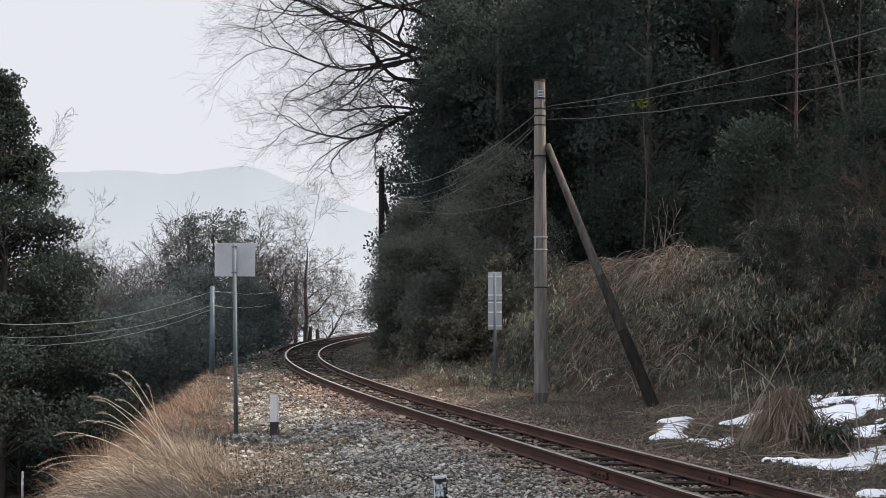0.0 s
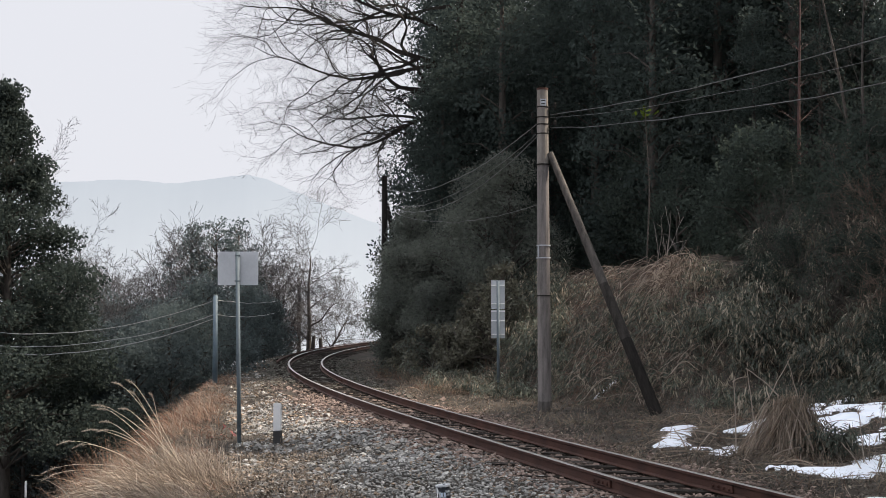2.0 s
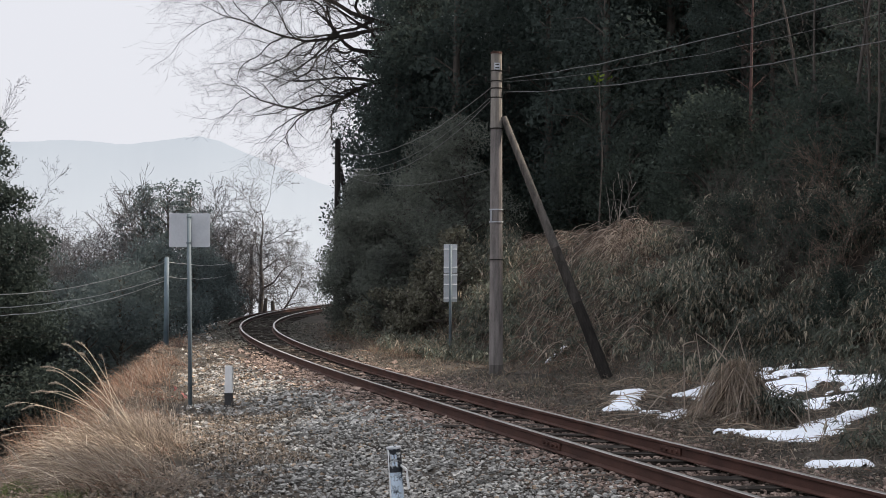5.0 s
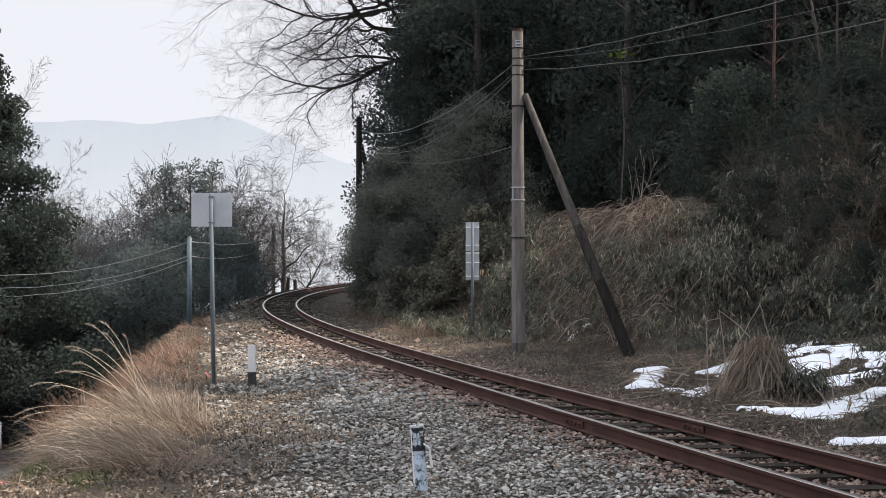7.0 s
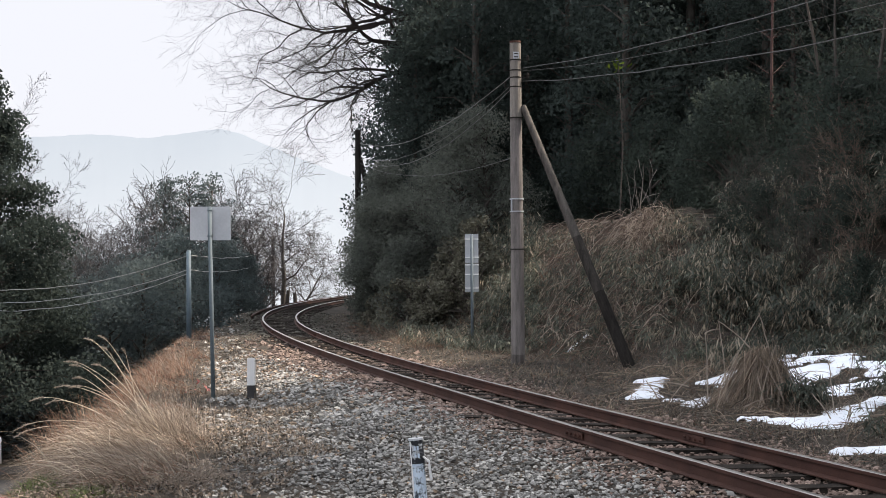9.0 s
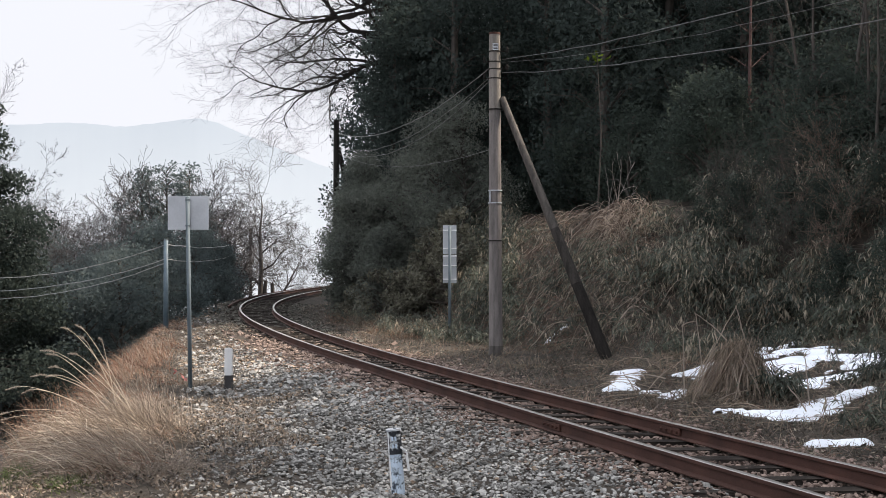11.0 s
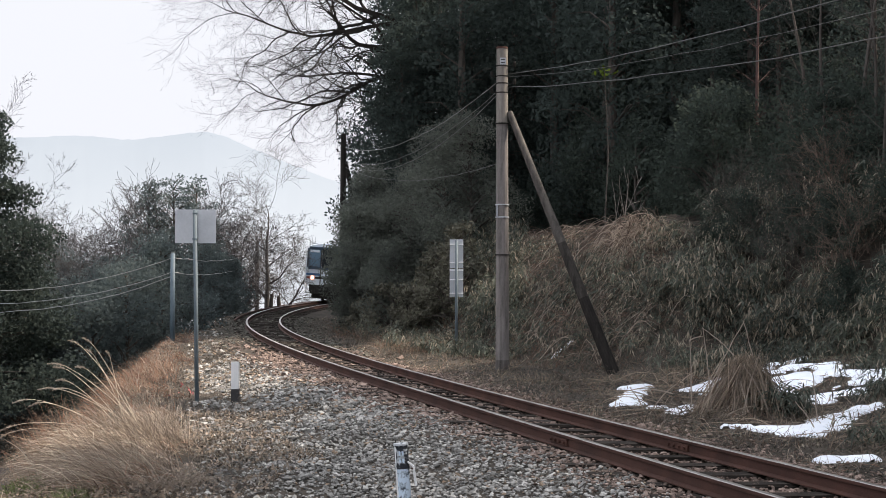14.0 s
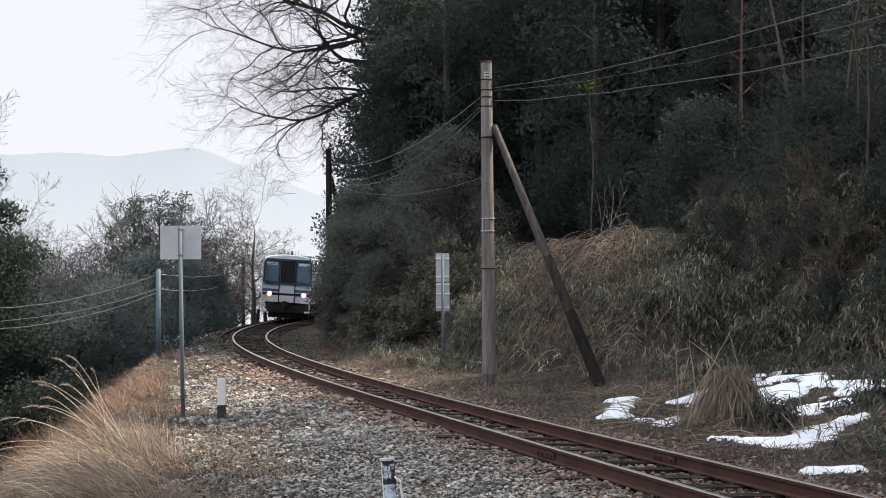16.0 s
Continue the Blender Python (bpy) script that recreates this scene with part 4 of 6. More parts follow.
def fans(at, way, size, long):
    """Narrow pointed leaves at the places given along the ways given, each a rhombus folded down at its tip."""
    n = len(at)
    way = way / (np.linalg.norm(way, axis=1)[:, None] + 1e-9)
    w = np.cross(way, rng.normal(size=(n, 3)) * 0.5 + [0, 0, 1])
    w /= np.linalg.norm(w, axis=1)[:, None] + 1e-9
    s = (size * rng.uniform(0.6, 1.4, n))[:, None]
    mid = at + way * s * long * 0.4
    tip = at + way * s * long + np.array([0, 0, -1.0]) * s * long * rng.uniform(0.05, 0.45, n)[:, None]
    v = np.stack([at, mid + w * s / 2, tip, mid - w * s / 2], 1).reshape(-1, 3)
    return v, np.arange(4 * n).reshape(-1, 4)


def sasa(name, label, r, high, n_pale=0.1, leaves=10, size=0.027, long=6.0):
    """Bamboo grass: arching canes from the roots given, each with a fan of long leaves hanging from its upper half."""
    n = len(r)
    h = high * rng.uniform(0.5, 1.2, n) * np.clip(0.85 + 0.6 * wave(r[:, 0], r[:, 1], 0.7, 4), 0.35, 1.6)
    over = np.c_[rng.normal(size=(n, 2)) * 0.22 + [-0.2, -0.2], np.zeros(n)]
    up = np.array([0, 0, 1.0])
    u = rng.uniform(0.45, 1.0, (n, leaves, 1))
    p = r[:, None] + h[:, None, None] * (over[:, None] * u ** 2 + up * u * (1 - 0.12 * u))
    p = (p + rng.normal(size=p.shape) * 0.02).reshape(-1, 3)
    way = rng.normal(size=(n * leaves, 3)) * [1, 1, 0.35] + [-0.25, -0.3, -0.45]
    dead = np.repeat(rng.uniform(0, 1, n) < n_pale * 0.5, leaves) | (rng.uniform(0, 1, n * leaves) < n_pale * 0.55)
    way[dead, 2] -= 1.2
    v, f = fans(p[~dead], way[~dead], size, long)
    v2, f2 = fans(p[dead], way[dead], size * 0.85, long)
    k = slice(None, None, 3)
    q = np.linspace(0, 1, 4)[None, :, None]
    cane = r[k, None] + h[k, None, None] * (over[k, None] * q ** 2 + up * q * (1 - 0.12 * q))
    v3, f3 = tubes([(c, np.linspace(0.004, 0.002, 4)) for c in cane], 3)
    return cover(name, label, "bamboo grass", [(v, f, "sasa"), (v2, f2, "pale_leaf"), (v3, f3, "straw_dark")])


def build_sasa():
    brown = lambda x, y: (x / y < 0.165) & (x / y > 0.062) & (y > 27.5) & (y < 43)
    gap = lambda x, y: wave(x, y, 0.55, 9) > -0.12
    r = scatter(60000, 0, 15, 21, 42, lambda x, y, d: (-d > np.interp(y, [21, 24, 29], [7.8, 7.2, 5.0]) + 0.4 * wave(x, y, 0.8)) & (-d < np.interp(x / y, [0.17, 0.19, 0.225], [6.4, 7.4, 10.2])) & ~brown(x, y) & (x / y > 0.1) & gap(x, y))
    r = off_snow(r, 0.0)
    sasa("bamboo_grass", "dense dark bamboo grass with pale dead leaves on the bank", r, 0.85, 0.3)
    t = r[(rng.uniform(0, 1, len(r)) < 0.2) & (wave(r[:, 0], r[:, 1], 0.9, 8) > 0.15)]
    cover("bank_tangle", "dead brown stems and vines tangled through the bamboo grass", "weeds", [(*hair(t[::2], 0.75, (-0.2, -0.3, 0.7), 0.005, 0.6, 0.6), "dead_mix"), (*hair(t[1::2], 0.7, (-0.2, -0.3, 0.7), 0.005, 0.7, 0.6), "straw_dark")])
    # the thicket of tall bamboo grass between the bushes and the mound
    r = scatter(14000, -3, 4.2, 30, 44, lambda x, y, d: (-d > 4.5 + 0.5 * wave(x, y, 0.9)) & (-d < 7.5) & (x / y < 0.068) & (x / y > -0.045) & gap(x, y))
    sasa("tall_bamboo_grass", "tall thicket of dark bamboo grass beside the mound", r, 0.95, 0.18)
    r = scatter(3600, -4.5, 3, 30, 46, lambda x, y, d: (-d > 2.6 + 0.4 * wave(x, y, 0.7)) & (-d < 5.5) & (x / y < 0.07) & (wave(x, y, 0.6, 2) > -0.1))
    sasa("low_bamboo_grass", "low bamboo grass along the foot of the hill", r, 0.5, 0.16)
    r = off_snow(scatter(4200, 2.5, 10, 23, 31, lambda x, y, d: (-d > 5.0 + 0.4 * wave(x, y, 0.6)) & (-d < 8.0) & (wave(x, y, 0.45, 3) > -0.35) & (np.hypot(x - 3.4, y - 25.0) > 1.3)), 0.0)
    sasa("short_bamboo_grass", "short bamboo grass with pale leaves on the foot of the bank", r, 0.42, 0.35, leaves=8, size=0.024)
    # tufts among the snow
    r = np.concatenate([along((5.4, 16.0), (6.4, 16.6), 90, (0.3, 0.25)), along((4.7, 15.0), (5.6, 15.4), 60, (0.25, 0.15)), along((6.2, 19.3), (6.9, 19.5), 150, (0.3, 0.2)),
                        along((4.4, 24.9), (5.4, 24.5), 150, (0.3, 0.3)), along((4.5, 18.2), (4.9, 18.0), 160, (0.2, 0.15)), along((5.4, 24.2), (7.0, 23.6), 260, (0.3, 0.3)), along((6.6, 20.4), (7.2, 22.2), 260, (0.3, 0.4))])
    r = off_snow(r, 0.0)
    sasa("bamboo_grass_tuft", "green bamboo grass tufts standing out of the snow", r, 0.42, 0.15, leaves=8, size=0.022)


def build_mound():
    # brown dead grass, bamboo grass and vines behind the pole
    on = lambda x, y: (x / y < 0.168 + 0.008 * wave(y, x, 0.7)) & (x / y > 0.052)
    r = scatter(24000, 0.5, 8, 27.5, 43, lambda x, y, d: (-d > 4.1 + 0.3 * wave(x, y, 0.8)) & (-d < 7.6) & on(x, y) & (wave(x, y, 0.4, 7) > -0.12))
    k = rng.uniform(0, 1, len(r)) < 0.6
    v, f = hair(r[~k], 0.4, (-0.3, -0.4, 0.5), 0.005, 0.9, 0.7)
    v2, f2 = hair(r[k], 0.4, (-0.2, -0.3, 0.4), 0.005, 0.9, 0.9)
    # the thatch hanging over its brow
    brow = scatter(20000, 1.5, 7, 28.5, 43.0, lambda x, y, d: on(x, y) & (x / y > 0.06) & (-d < 7.4) & (-d > 6.35 + 0.35 * wave(x, y, 0.8)))
    v3, f3 = hair(brow, 0.38, (-0.35, -0.55, 0.14), 0.006, 1.1, 0.6)
    cover("dead_grass", "brown dead grass and creepers covering a mound", "grass", [(v, f, "straw_dark"), (v2, f2, "rust_grass"), (v3, f3, "dead_mix")])
    # small dull leaves all over its face
    s = scatter(36000, 0.5, 8, 27.0, 43, lambda x, y, d: (-d > 4.2 + 0.3 * wave(x, y, 0.8)) & (-d < 6.7) & on(x, y) & (wave(x, y, 0.5, 4) > -0.3))
    s[:, 2] += rng.uniform(0.02, 0.34, len(s)) * (0.7 + 0.3 * wave(s[:, 0], s[:, 1], 0.35, 9))
    cut = len(s) * 3 // 5
    leaves = tagged(link("mound_leaves", arrays("mound_leaves", *leaf_quads(s[:cut], 0.03, 2.0)), M["olive"]), "dull olive creeper leaves covering the mound", "creeper", kind="stuff")
    link("dark_leaves", arrays("dark_leaves", *leaf_quads(s[cut:], 0.034, 2.0)), M["sasa"], leaves)["kind"] = "stuff"
    q = scatter(5200, 0.5, 8, 26, 41, lambda x, y, d: (-d > np.interp(y, [26, 30], [5.0, 4.0])) & (-d < 6.4) & on(x, y) & (wave(x, y, 0.7, 5) > -0.3))
    sasa("sparse_bamboo_grass", "sparse olive bamboo grass growing through the dead grass", q, 0.42, 0.3, leaves=7, size=0.024)
    # tangled vines: over its brow, down its face, and one heap at its end
    br = []
    for k in range(1050):
        if k < 420:
            x, y = on_track(rng.uniform(18, 33), -rng.uniform(5.8, 7.4))[:2]
            hump, ln = rng.uniform(0.03, 0.2), rng.uniform(0.5, 1.4)
        elif k < 800:
            x, y = on_track(rng.uniform(16, 25), -rng.uniform(4.4, 6.2))[:2]
            hump, ln = rng.uniform(0.1, 0.35), rng.uniform(0.4, 1.0)
        else:
            x, y = np.array((4.5, 30.6)) + rng.normal(size=2) * (0.28, 0.4)
            hump, ln = rng.uniform(0.12, 0.5), rng.uniform(0.4, 0.9)
        if not 0.055 < x / y < 0.175:
            continue
        a = rng.uniform(0, 6.28) if k < 800 else rng.uniform(2.4, 5.2)
        u = np.linspace(0, 1, 8)
        px, py = x + math.cos(a) * ln * u, y + math.sin(a) * ln * u * 0.7
        pts = np.stack([px, py, ground(px, py) + 0.08 + hump * np.sin(0.2 + u * 2.9) + np.cumsum(rng.normal(size=8)) * 0.03], -1)
        br.append((pts, np.linspace(0.008, 0.003, 8)))
    vines = tagged(link("dead_vines", arrays("dead_vines", *tubes(br[::2], 4)), M["brown_twig"]), "tangle of dead brown vines on the mound", "vine", kind="stuff")
    link("pale_vines", arrays("pale_vines", *tubes(br[1::2], 4)), M["straw"], vines)["kind"] = "stuff"
    # bare saplings on the mound
    for x, y, h in ((4.4, 31.4, 1.7), (4.15, 31.4, 1.5), (3.0, 32.5, 0.5), (1.75, 33.0, 0.8), (4.75, 32.0, 0.7)):
        bare_tree((x, y, gz(x, y)), h * 1.35, 2, (3, 2), "pale bare sapling standing on the mound", thin=0.011, group="bare saplings", twig="pole_pale", least=0.005, flex=0.07)


def drape(root, length, way, width):
    """Straight dry stalks hanging outward and down from the places given."""
    n = len(root)
    d = np.asarray(way, float) * [0.75, 0.75, 1] + [0, 0, -0.9] + rng.normal(size=(n, 3)) * 0.25
    d /= np.linalg.norm(d, axis=1)[:, None]
    tip = root + d * (length * rng.uniform(0.5, 1.2, n))[:, None]
    tip[:, 2] = np.maximum(tip[:, 2], ground(tip[:, 0], tip[:, 1]) + 0.01)
    w = np.cross(d, rng.normal(size=(n, 3)))
    w *= width / (np.linalg.norm(w, axis=1)[:, None] + 1e-9)
    v = np.stack([root - w, root + w, tip + w * 0.5, tip - w * 0.5], 1).reshape(-1, 3)
    return v, np.arange(4 * n).reshape(-1, 4)


def build_stalks():
    """A collapsed tussock: broken stalks leaning together, strands hanging from its top, loose stalks round it."""
    cx, cy = 4.17, 18.5
    n = 1250
    a, q = rng.uniform(0, 2 * np.pi, n), rng.uniform(0, 1, n) ** 0.6
    bunch = 1 + 0.2 * np.sin(a * 4 + 1) + 0.14 * np.sin(a * 9)
    r = np.stack([cx + np.cos(a) * q * 0.64 * bunch, cy + np.sin(a) * q * 0.6 * bunch], -1)
    r = np.c_[r, ground(r[:, 0], r[:, 1])]
    lean = np.stack([-np.cos(a) * q * 0.72 + 0.04, -np.sin(a) * q * 0.6, np.ones(n)], -1)
    tint = rng.choice(3, n, p=(0.4, 0.25, 0.35))
    sheaf = [(*hair(r[tint == j], 0.84 - 0.12 * j, lean[tint == j], 0.0085, 0.1, 0.15), m) for j, m in enumerate(("dead_mix", "straw_dark", "straw"))]
    # strands thrown outward from the top and the flanks
    k = 620
    b = rng.uniform(0, 2 * np.pi, k)
    up = rng.uniform(0.25, 0.8, k)
    r2 = np.c_[cx + np.cos(b) * 0.5 * (0.95 - up) + rng.normal(size=k) * 0.09, cy + np.sin(b) * 0.34 * (0.95 - up) + rng.normal(size=k) * 0.07, gz(cx, cy) + up]
    out = np.stack([np.cos(b), np.sin(b), rng.uniform(-1.6, 0.2, k)], -1)
    half = rng.uniform(0, 1, k) < 0.5
    # low tangle round its foot
    low = np.c_[cx + rng.normal(size=(700, 1)) * 0.62, cy - 0.25 + rng.normal(size=(700, 1)) * 0.5, np.zeros(700)]
    low[:, 2] = ground(low[:, 0], low[:, 1]) + 0.02
    cover("dead_stalk_heap", "collapsed heap of dead brown grass stalks in the snow", "grass",
          [*sheaf, (*drape(r2[half], 0.55, out[half], 0.006), "straw_dark"), (*drape(r2[~half], 0.62, out[~half], 0.006), "dead_mix"), (*hair(low, 0.45, (0, -0.1, 0.3), 0.0055, 0.5, 0.7), "straw_dark")])
    # long single stalks: foot x, height, head x, height
    for x0, z0, x1, z1, y in ((4.36, 0.1, 4.13, 0.99, 18.4), (3.7, 0.2, 4.12, 0.99, 18.3), (3.98, 0.55, 3.59, 0.9, 18.3), (3.66, -0.2, 3.59, 0.9, 18.2), (3.43, -0.1, 3.45, 0.75, 18.3), (3.4, 0.73, 3.6, 0.79, 18.3), (3.77, -0.17, 4.13, -0.06, 17.7),
                              (3.3, 0.0, 2.8, 0.06, 18.9), (4.6, -0.3, 4.36, 0.1, 16.6), (4.8, -0.3, 4.77, 0.4, 17.4), (3.02, -0.2, 3.4, 0.12, 18.9), (2.96, -0.25, 2.79, 0.05, 19.2), (4.3, -0.1, 4.0, 0.45, 17.8), (4.0, -0.2, 4.25, 0.6, 17.9)):
        z0 = max(z0, gz(x0, y) - 0.03) if z0 < -0.1 else z0
        u = np.linspace(0, 1, 7)
        pts = np.stack([x0 + (x1 - x0) * u + np.cumsum(rng.normal(size=7)) * 0.008, y + 0.1 * u, z0 + (z1 - z0) * u + 0.02 * np.sin(u * 3.1)], -1)
        tagged(link("dead_stalk", arrays("dead_stalk", *tubes([(pts, np.linspace(0.0095, 0.006, 7))], 5)), M["straw"]), "single pale dead stalk beside the heap", "stalk", "single stalks")
    # stalks lying about on the ground
    br = []
    for j in range(240):
        x, y = (rng.uniform(2.4, 6.6), rng.uniform(15, 24.5))
        if not 1.9 < -beside([x], [y])[0][0] < 7:
            continue
        t, ln = rng.uniform(0, 6.28), rng.uniform(0.25, 0.9)
        u = np.linspace(0, 1, 6)
        px, py = x + math.cos(t) * ln * u, y + math.sin(t) * ln * u
        br.append((np.stack([px, py, ground(px, py) + 0.03 + rng.uniform(0, 0.12) * np.sin(u * 2.8) * (j % 2)], -1), np.linspace(0.006, 0.003, 6)))
    tagged(link("fallen_stalks", arrays("fallen_stalks", *tubes(br, 4)), M["dead_mix"]), "thin pale dead stalks lying on the ground", "stalk", kind="stuff")


rng = np.random.default_rng(14)
build_bank_grass()
build_litter()
build_weeds()
rng = np.random.default_rng(15)
build_sasa()
rng = np.random.default_rng(16)
build_mound()
rng = np.random.default_rng(17)
build_stalks()


def build_odd_plants():
    # a red twiggy tree and one fresh green spray in the dark wood
    x, y, z = 8.6, 36.6, 0
    tree = thing("bare_tree", (x, y, gz(x, y)), "slender tree wound with reddish twigs", "tree", "bare trees on the hillside")
    br = grow((0, 0, -0.2), (0, 0, 1), 8.5, 0.06, 2, (40, 5), 1.1, 0.015, 0.1, 0.0, 0.003, slim=0.25)
    link("trunk", arrays("trunk", *tubes(br[:1], 7), smooth=True), M["red_twig"], tree)
    link("crown", arrays("crown", *tubes(br[1:], 4)), M["red_twig"], tree)
    x, y = 4.46, 35.5
    spray = thing("leafy_sapling", (x, y, gz(x, y)), "thin sapling with one spray of fresh yellow green leaves", "sapling")
    h = 6.7 - gz(x, y)
    link("stem", arrays("stem", *tubes([([(0, 0, 0), (0.1, 0, h * 0.5), (0, 0, h)], [0.02, 0.015, 0.008])], 5)), M["bark"], spray)
    p = np.array([0, 0, h]) + rng.normal(size=(26, 3)) * [0.12, 0.12, 0.08]
    link("foliage", arrays("foliage", *leaf_quads(p, 0.07, 2.0)), M["fresh_leaf"], spray)
    # bare brown shrubs on the brow of the bank
    for px, far, h in ((540, 30, 2.6), (575, 29, 3.0), (610, 28.5, 2.4), (645, 28, 3.2), (680, 27.5, 2.6), (715, 27, 3.0), (750, 26.5, 2.6), (775, 27.5, 3.4), (660, 30.5, 3.6), (730, 29.5, 3.6), (590, 28.0, 2.2), (640, 26.4, 2.4), (690, 25.6, 2.8), (722, 25.0, 2.4), (758, 24.6, 3.0), (785, 25.4, 3.4), (705, 27.4, 3.6)):
        bare_tree(at_view(px, far), h, 3, (7, 5, 4), "bare shrub with tangled brown twigs", thin=0.006, ratio=0.7, group="bare shrubs on the bank", twig="brown_twig" if px > 700 else "bark", least=0.003, flex=0.12, stem=0.5, spread_by=0.8)
    # scraps of red tape by the sign
    x, y = -3.72, 22.0
    z = gz(x, y)
    tape = thing("red_tape", (x, y, z), "crumpled faded red tape on the ground", "litter")
    for k in range(10):
        p = np.array([[rng.normal() * 0.16, rng.normal() * 0.3, 0.04 + 0.012 * k]])
        link("scrap", arrays("scrap", *leaf_quads(p, 0.028, 2.6)), M["red_tape"], tape)


def build_stumps():
    for px, high, lean in ((-276, 0.6, 4), (-261, 0.45, -6)):
        x, y = px / 2500 * 74, 74.0
        ob = thing("tree_stump", pose(x, y, gz(x, y), 0, lean, 0), "dark broken tree stump beside the far curve", "stump", "stumps by the curve")
        z = -0.1 - gz(x, y)
        part("trunk", rod((0, 0, -0.3), (0.03, 0, z + high), 0.13, 0.09, 9), M["bark"], ob)
        part("splinter", rod((0.05, 0, z + high - 0.05), (0.1, 0.02, z + high + 0.16), 0.045, 0.012, 6), M["bark"], ob, "splintered top")


rng = np.random.default_rng(18)
build_odd_plants()
build_stumps()


def build_snow():
    """Ragged remains of snow: each patch a sheet over a few strokes in plan, thicker inside, with holes."""
    for strokes in SNOW:
        x0, x1 = min(min(p[0], p[2]) for p in strokes) - 0.8, max(max(p[0], p[2]) for p in strokes) + 0.8
        y0, y1 = min(min(p[1], p[3]) for p in strokes) - 0.8, max(max(p[1], p[3]) for p in strokes) + 0.8
        xs, ys = np.arange(x0, x1, 0.025), np.arange(y0, y1, 0.05)
        gx, gy = np.meshgrid(xs, ys, indexing="ij")
        best = snow_at(gx, gy, strokes)
        z = ground(gx, gy) + 0.018 * np.clip((1.04 - best) / 0.12, -3, 1) + np.clip(0.9 - best, 0, 0.6) * 0.05 + 0.006
        inside = best < 1.3
        m = gx.shape[1]
        cell = inside[:-1, :-1] & inside[1:, :-1] & inside[:-1, 1:] & inside[1:, 1:]
        i, j = np.nonzero(cell)
        f = np.stack([i * m + j, (i + 1) * m + j, (i + 1) * m + j + 1, i * m + j + 1], -1)
        used, inv = np.unique(f, return_inverse=True)
        v = np.stack([gx, gy, z], -1).reshape(-1, 3)[used]
        ob = link("snow_patch", arrays("snow_patch", v, inv.reshape(-1, 4), smooth=True), M["snow"])
        tagged(ob, "melting ragged patch of old white snow on the ground", "snow", "snow patches")


build_snow()


# ---- signs, posts and poles ----
def build_sign():
    x, y = -3.40, 21.0
    z = gz(x, y)
    ob = thing("trackside_sign", (x, y, z), "bare metal back of a trackside sign on a thin post", "sign")
    top = 2.54 - z
    part("post", rod((0, 0, -0.3), (-0.05, 0, top - 0.01), 0.031), M["steel"], ob, smooth=True)
    plate = part("plate", box((0.605, 0.004, 0.5), (-0.045, 0.04, top - 0.25), 0.0015), M["plate"], ob, "dull grey metal plate")
    for h in (0.06, 0.44):
        bm = box((0.075, 0.008, 0.02), (-0.045, -0.031, top - h))
        rod((-0.08, 0.04, top - h), (-0.08, -0.04, top - h), 0.006, sides=6, bm=bm)
        rod((-0.01, 0.04, top - h), (-0.01, -0.04, top - h), 0.006, sides=6, bm=bm)
        part("clamp", bm, M["steel"], ob)


def build_km_post():
    x, y = -2.81, 20.8
    z = gz(x, y)
    ob = thing("distance_post", (x, y, z), "short square post painted white above black", "post")
    h = 0.30 - z
    part("black_foot", box((0.115, 0.115, 0.42), (0, 0, 0.0), 0.006), M["black"], ob, "black painted foot")
    bm = box((0.113, 0.113, h - 0.21), (0, 0, 0.21 + (h - 0.21) / 2), 0.006)
    for v in bm.verts:
        if v.co.z > h - 0.02 and v.co.y > 0:
            v.co.z -= 0.03
    part("white_shaft", bm, M["white"], ob, "white painted shaft")


def build_marker():
    x, y = -0.17, 11.3
    z = gz(x, y)
    ob = thing("marker_post", pose(x, y, z, 0, -4.5, 0), "leaning weathered marker post with peeling dark and white paint", "post")
    h = 0.25 - z
    part("shaft", rod((0, 0, -0.3), (0, 0, h - 0.02), 0.057, 0.053, 20), M["peeling"], ob)
    part("dark_band", rod((0, 0, h - 0.2), (0, 0, h - 0.012), 0.0585, 0.0545, 20), M["peeling_dark"], ob, "blackened upper end")
    cap = part("cap", rod((0, 0, h - 0.014), (0, 0, h), 0.063, 0.06, 20), M["plate"], ob, "pale flat cap")
    part("rivet", rod((0.01, -0.01, h), (0.01, -0.01, h + 0.006), 0.012, 0.009, 8), M["steel"], cap)
    bm = box((0.02, 0.04, 0.16), (0.094, -0.035, h - 0.26), 0.003, (0, -5, 0))
    box((0.06, 0.04, 0.012), (0.068, -0.035, h - 0.165), 0.002, (0, 42, 0), bm)
    bracket = part("bracket", bm, M["white"], ob, "bent white metal bracket")
    part("bolt", rod((0.08, -0.06, h - 0.2), (0.08, -0.05, h - 0.2), 0.008, sides=6), M["rail"], bracket)
    part("stripe", box((0.014, 0.012, 0.44), (-0.047, -0.03, h - 0.24), 0.003, (0, 1, 0)), M["white"], ob, "strip of white paint")
    for k, (bx, bz) in enumerate(((-0.012, 0.075), (0.012, 0.075), (-0.01, 0.13), (0.014, 0.135))):
        part("mark", box((0.016, 0.006, 0.034), (bx, -0.056, h - bz), 0.001), M["peeling"], ob, "worn pale painted bar")


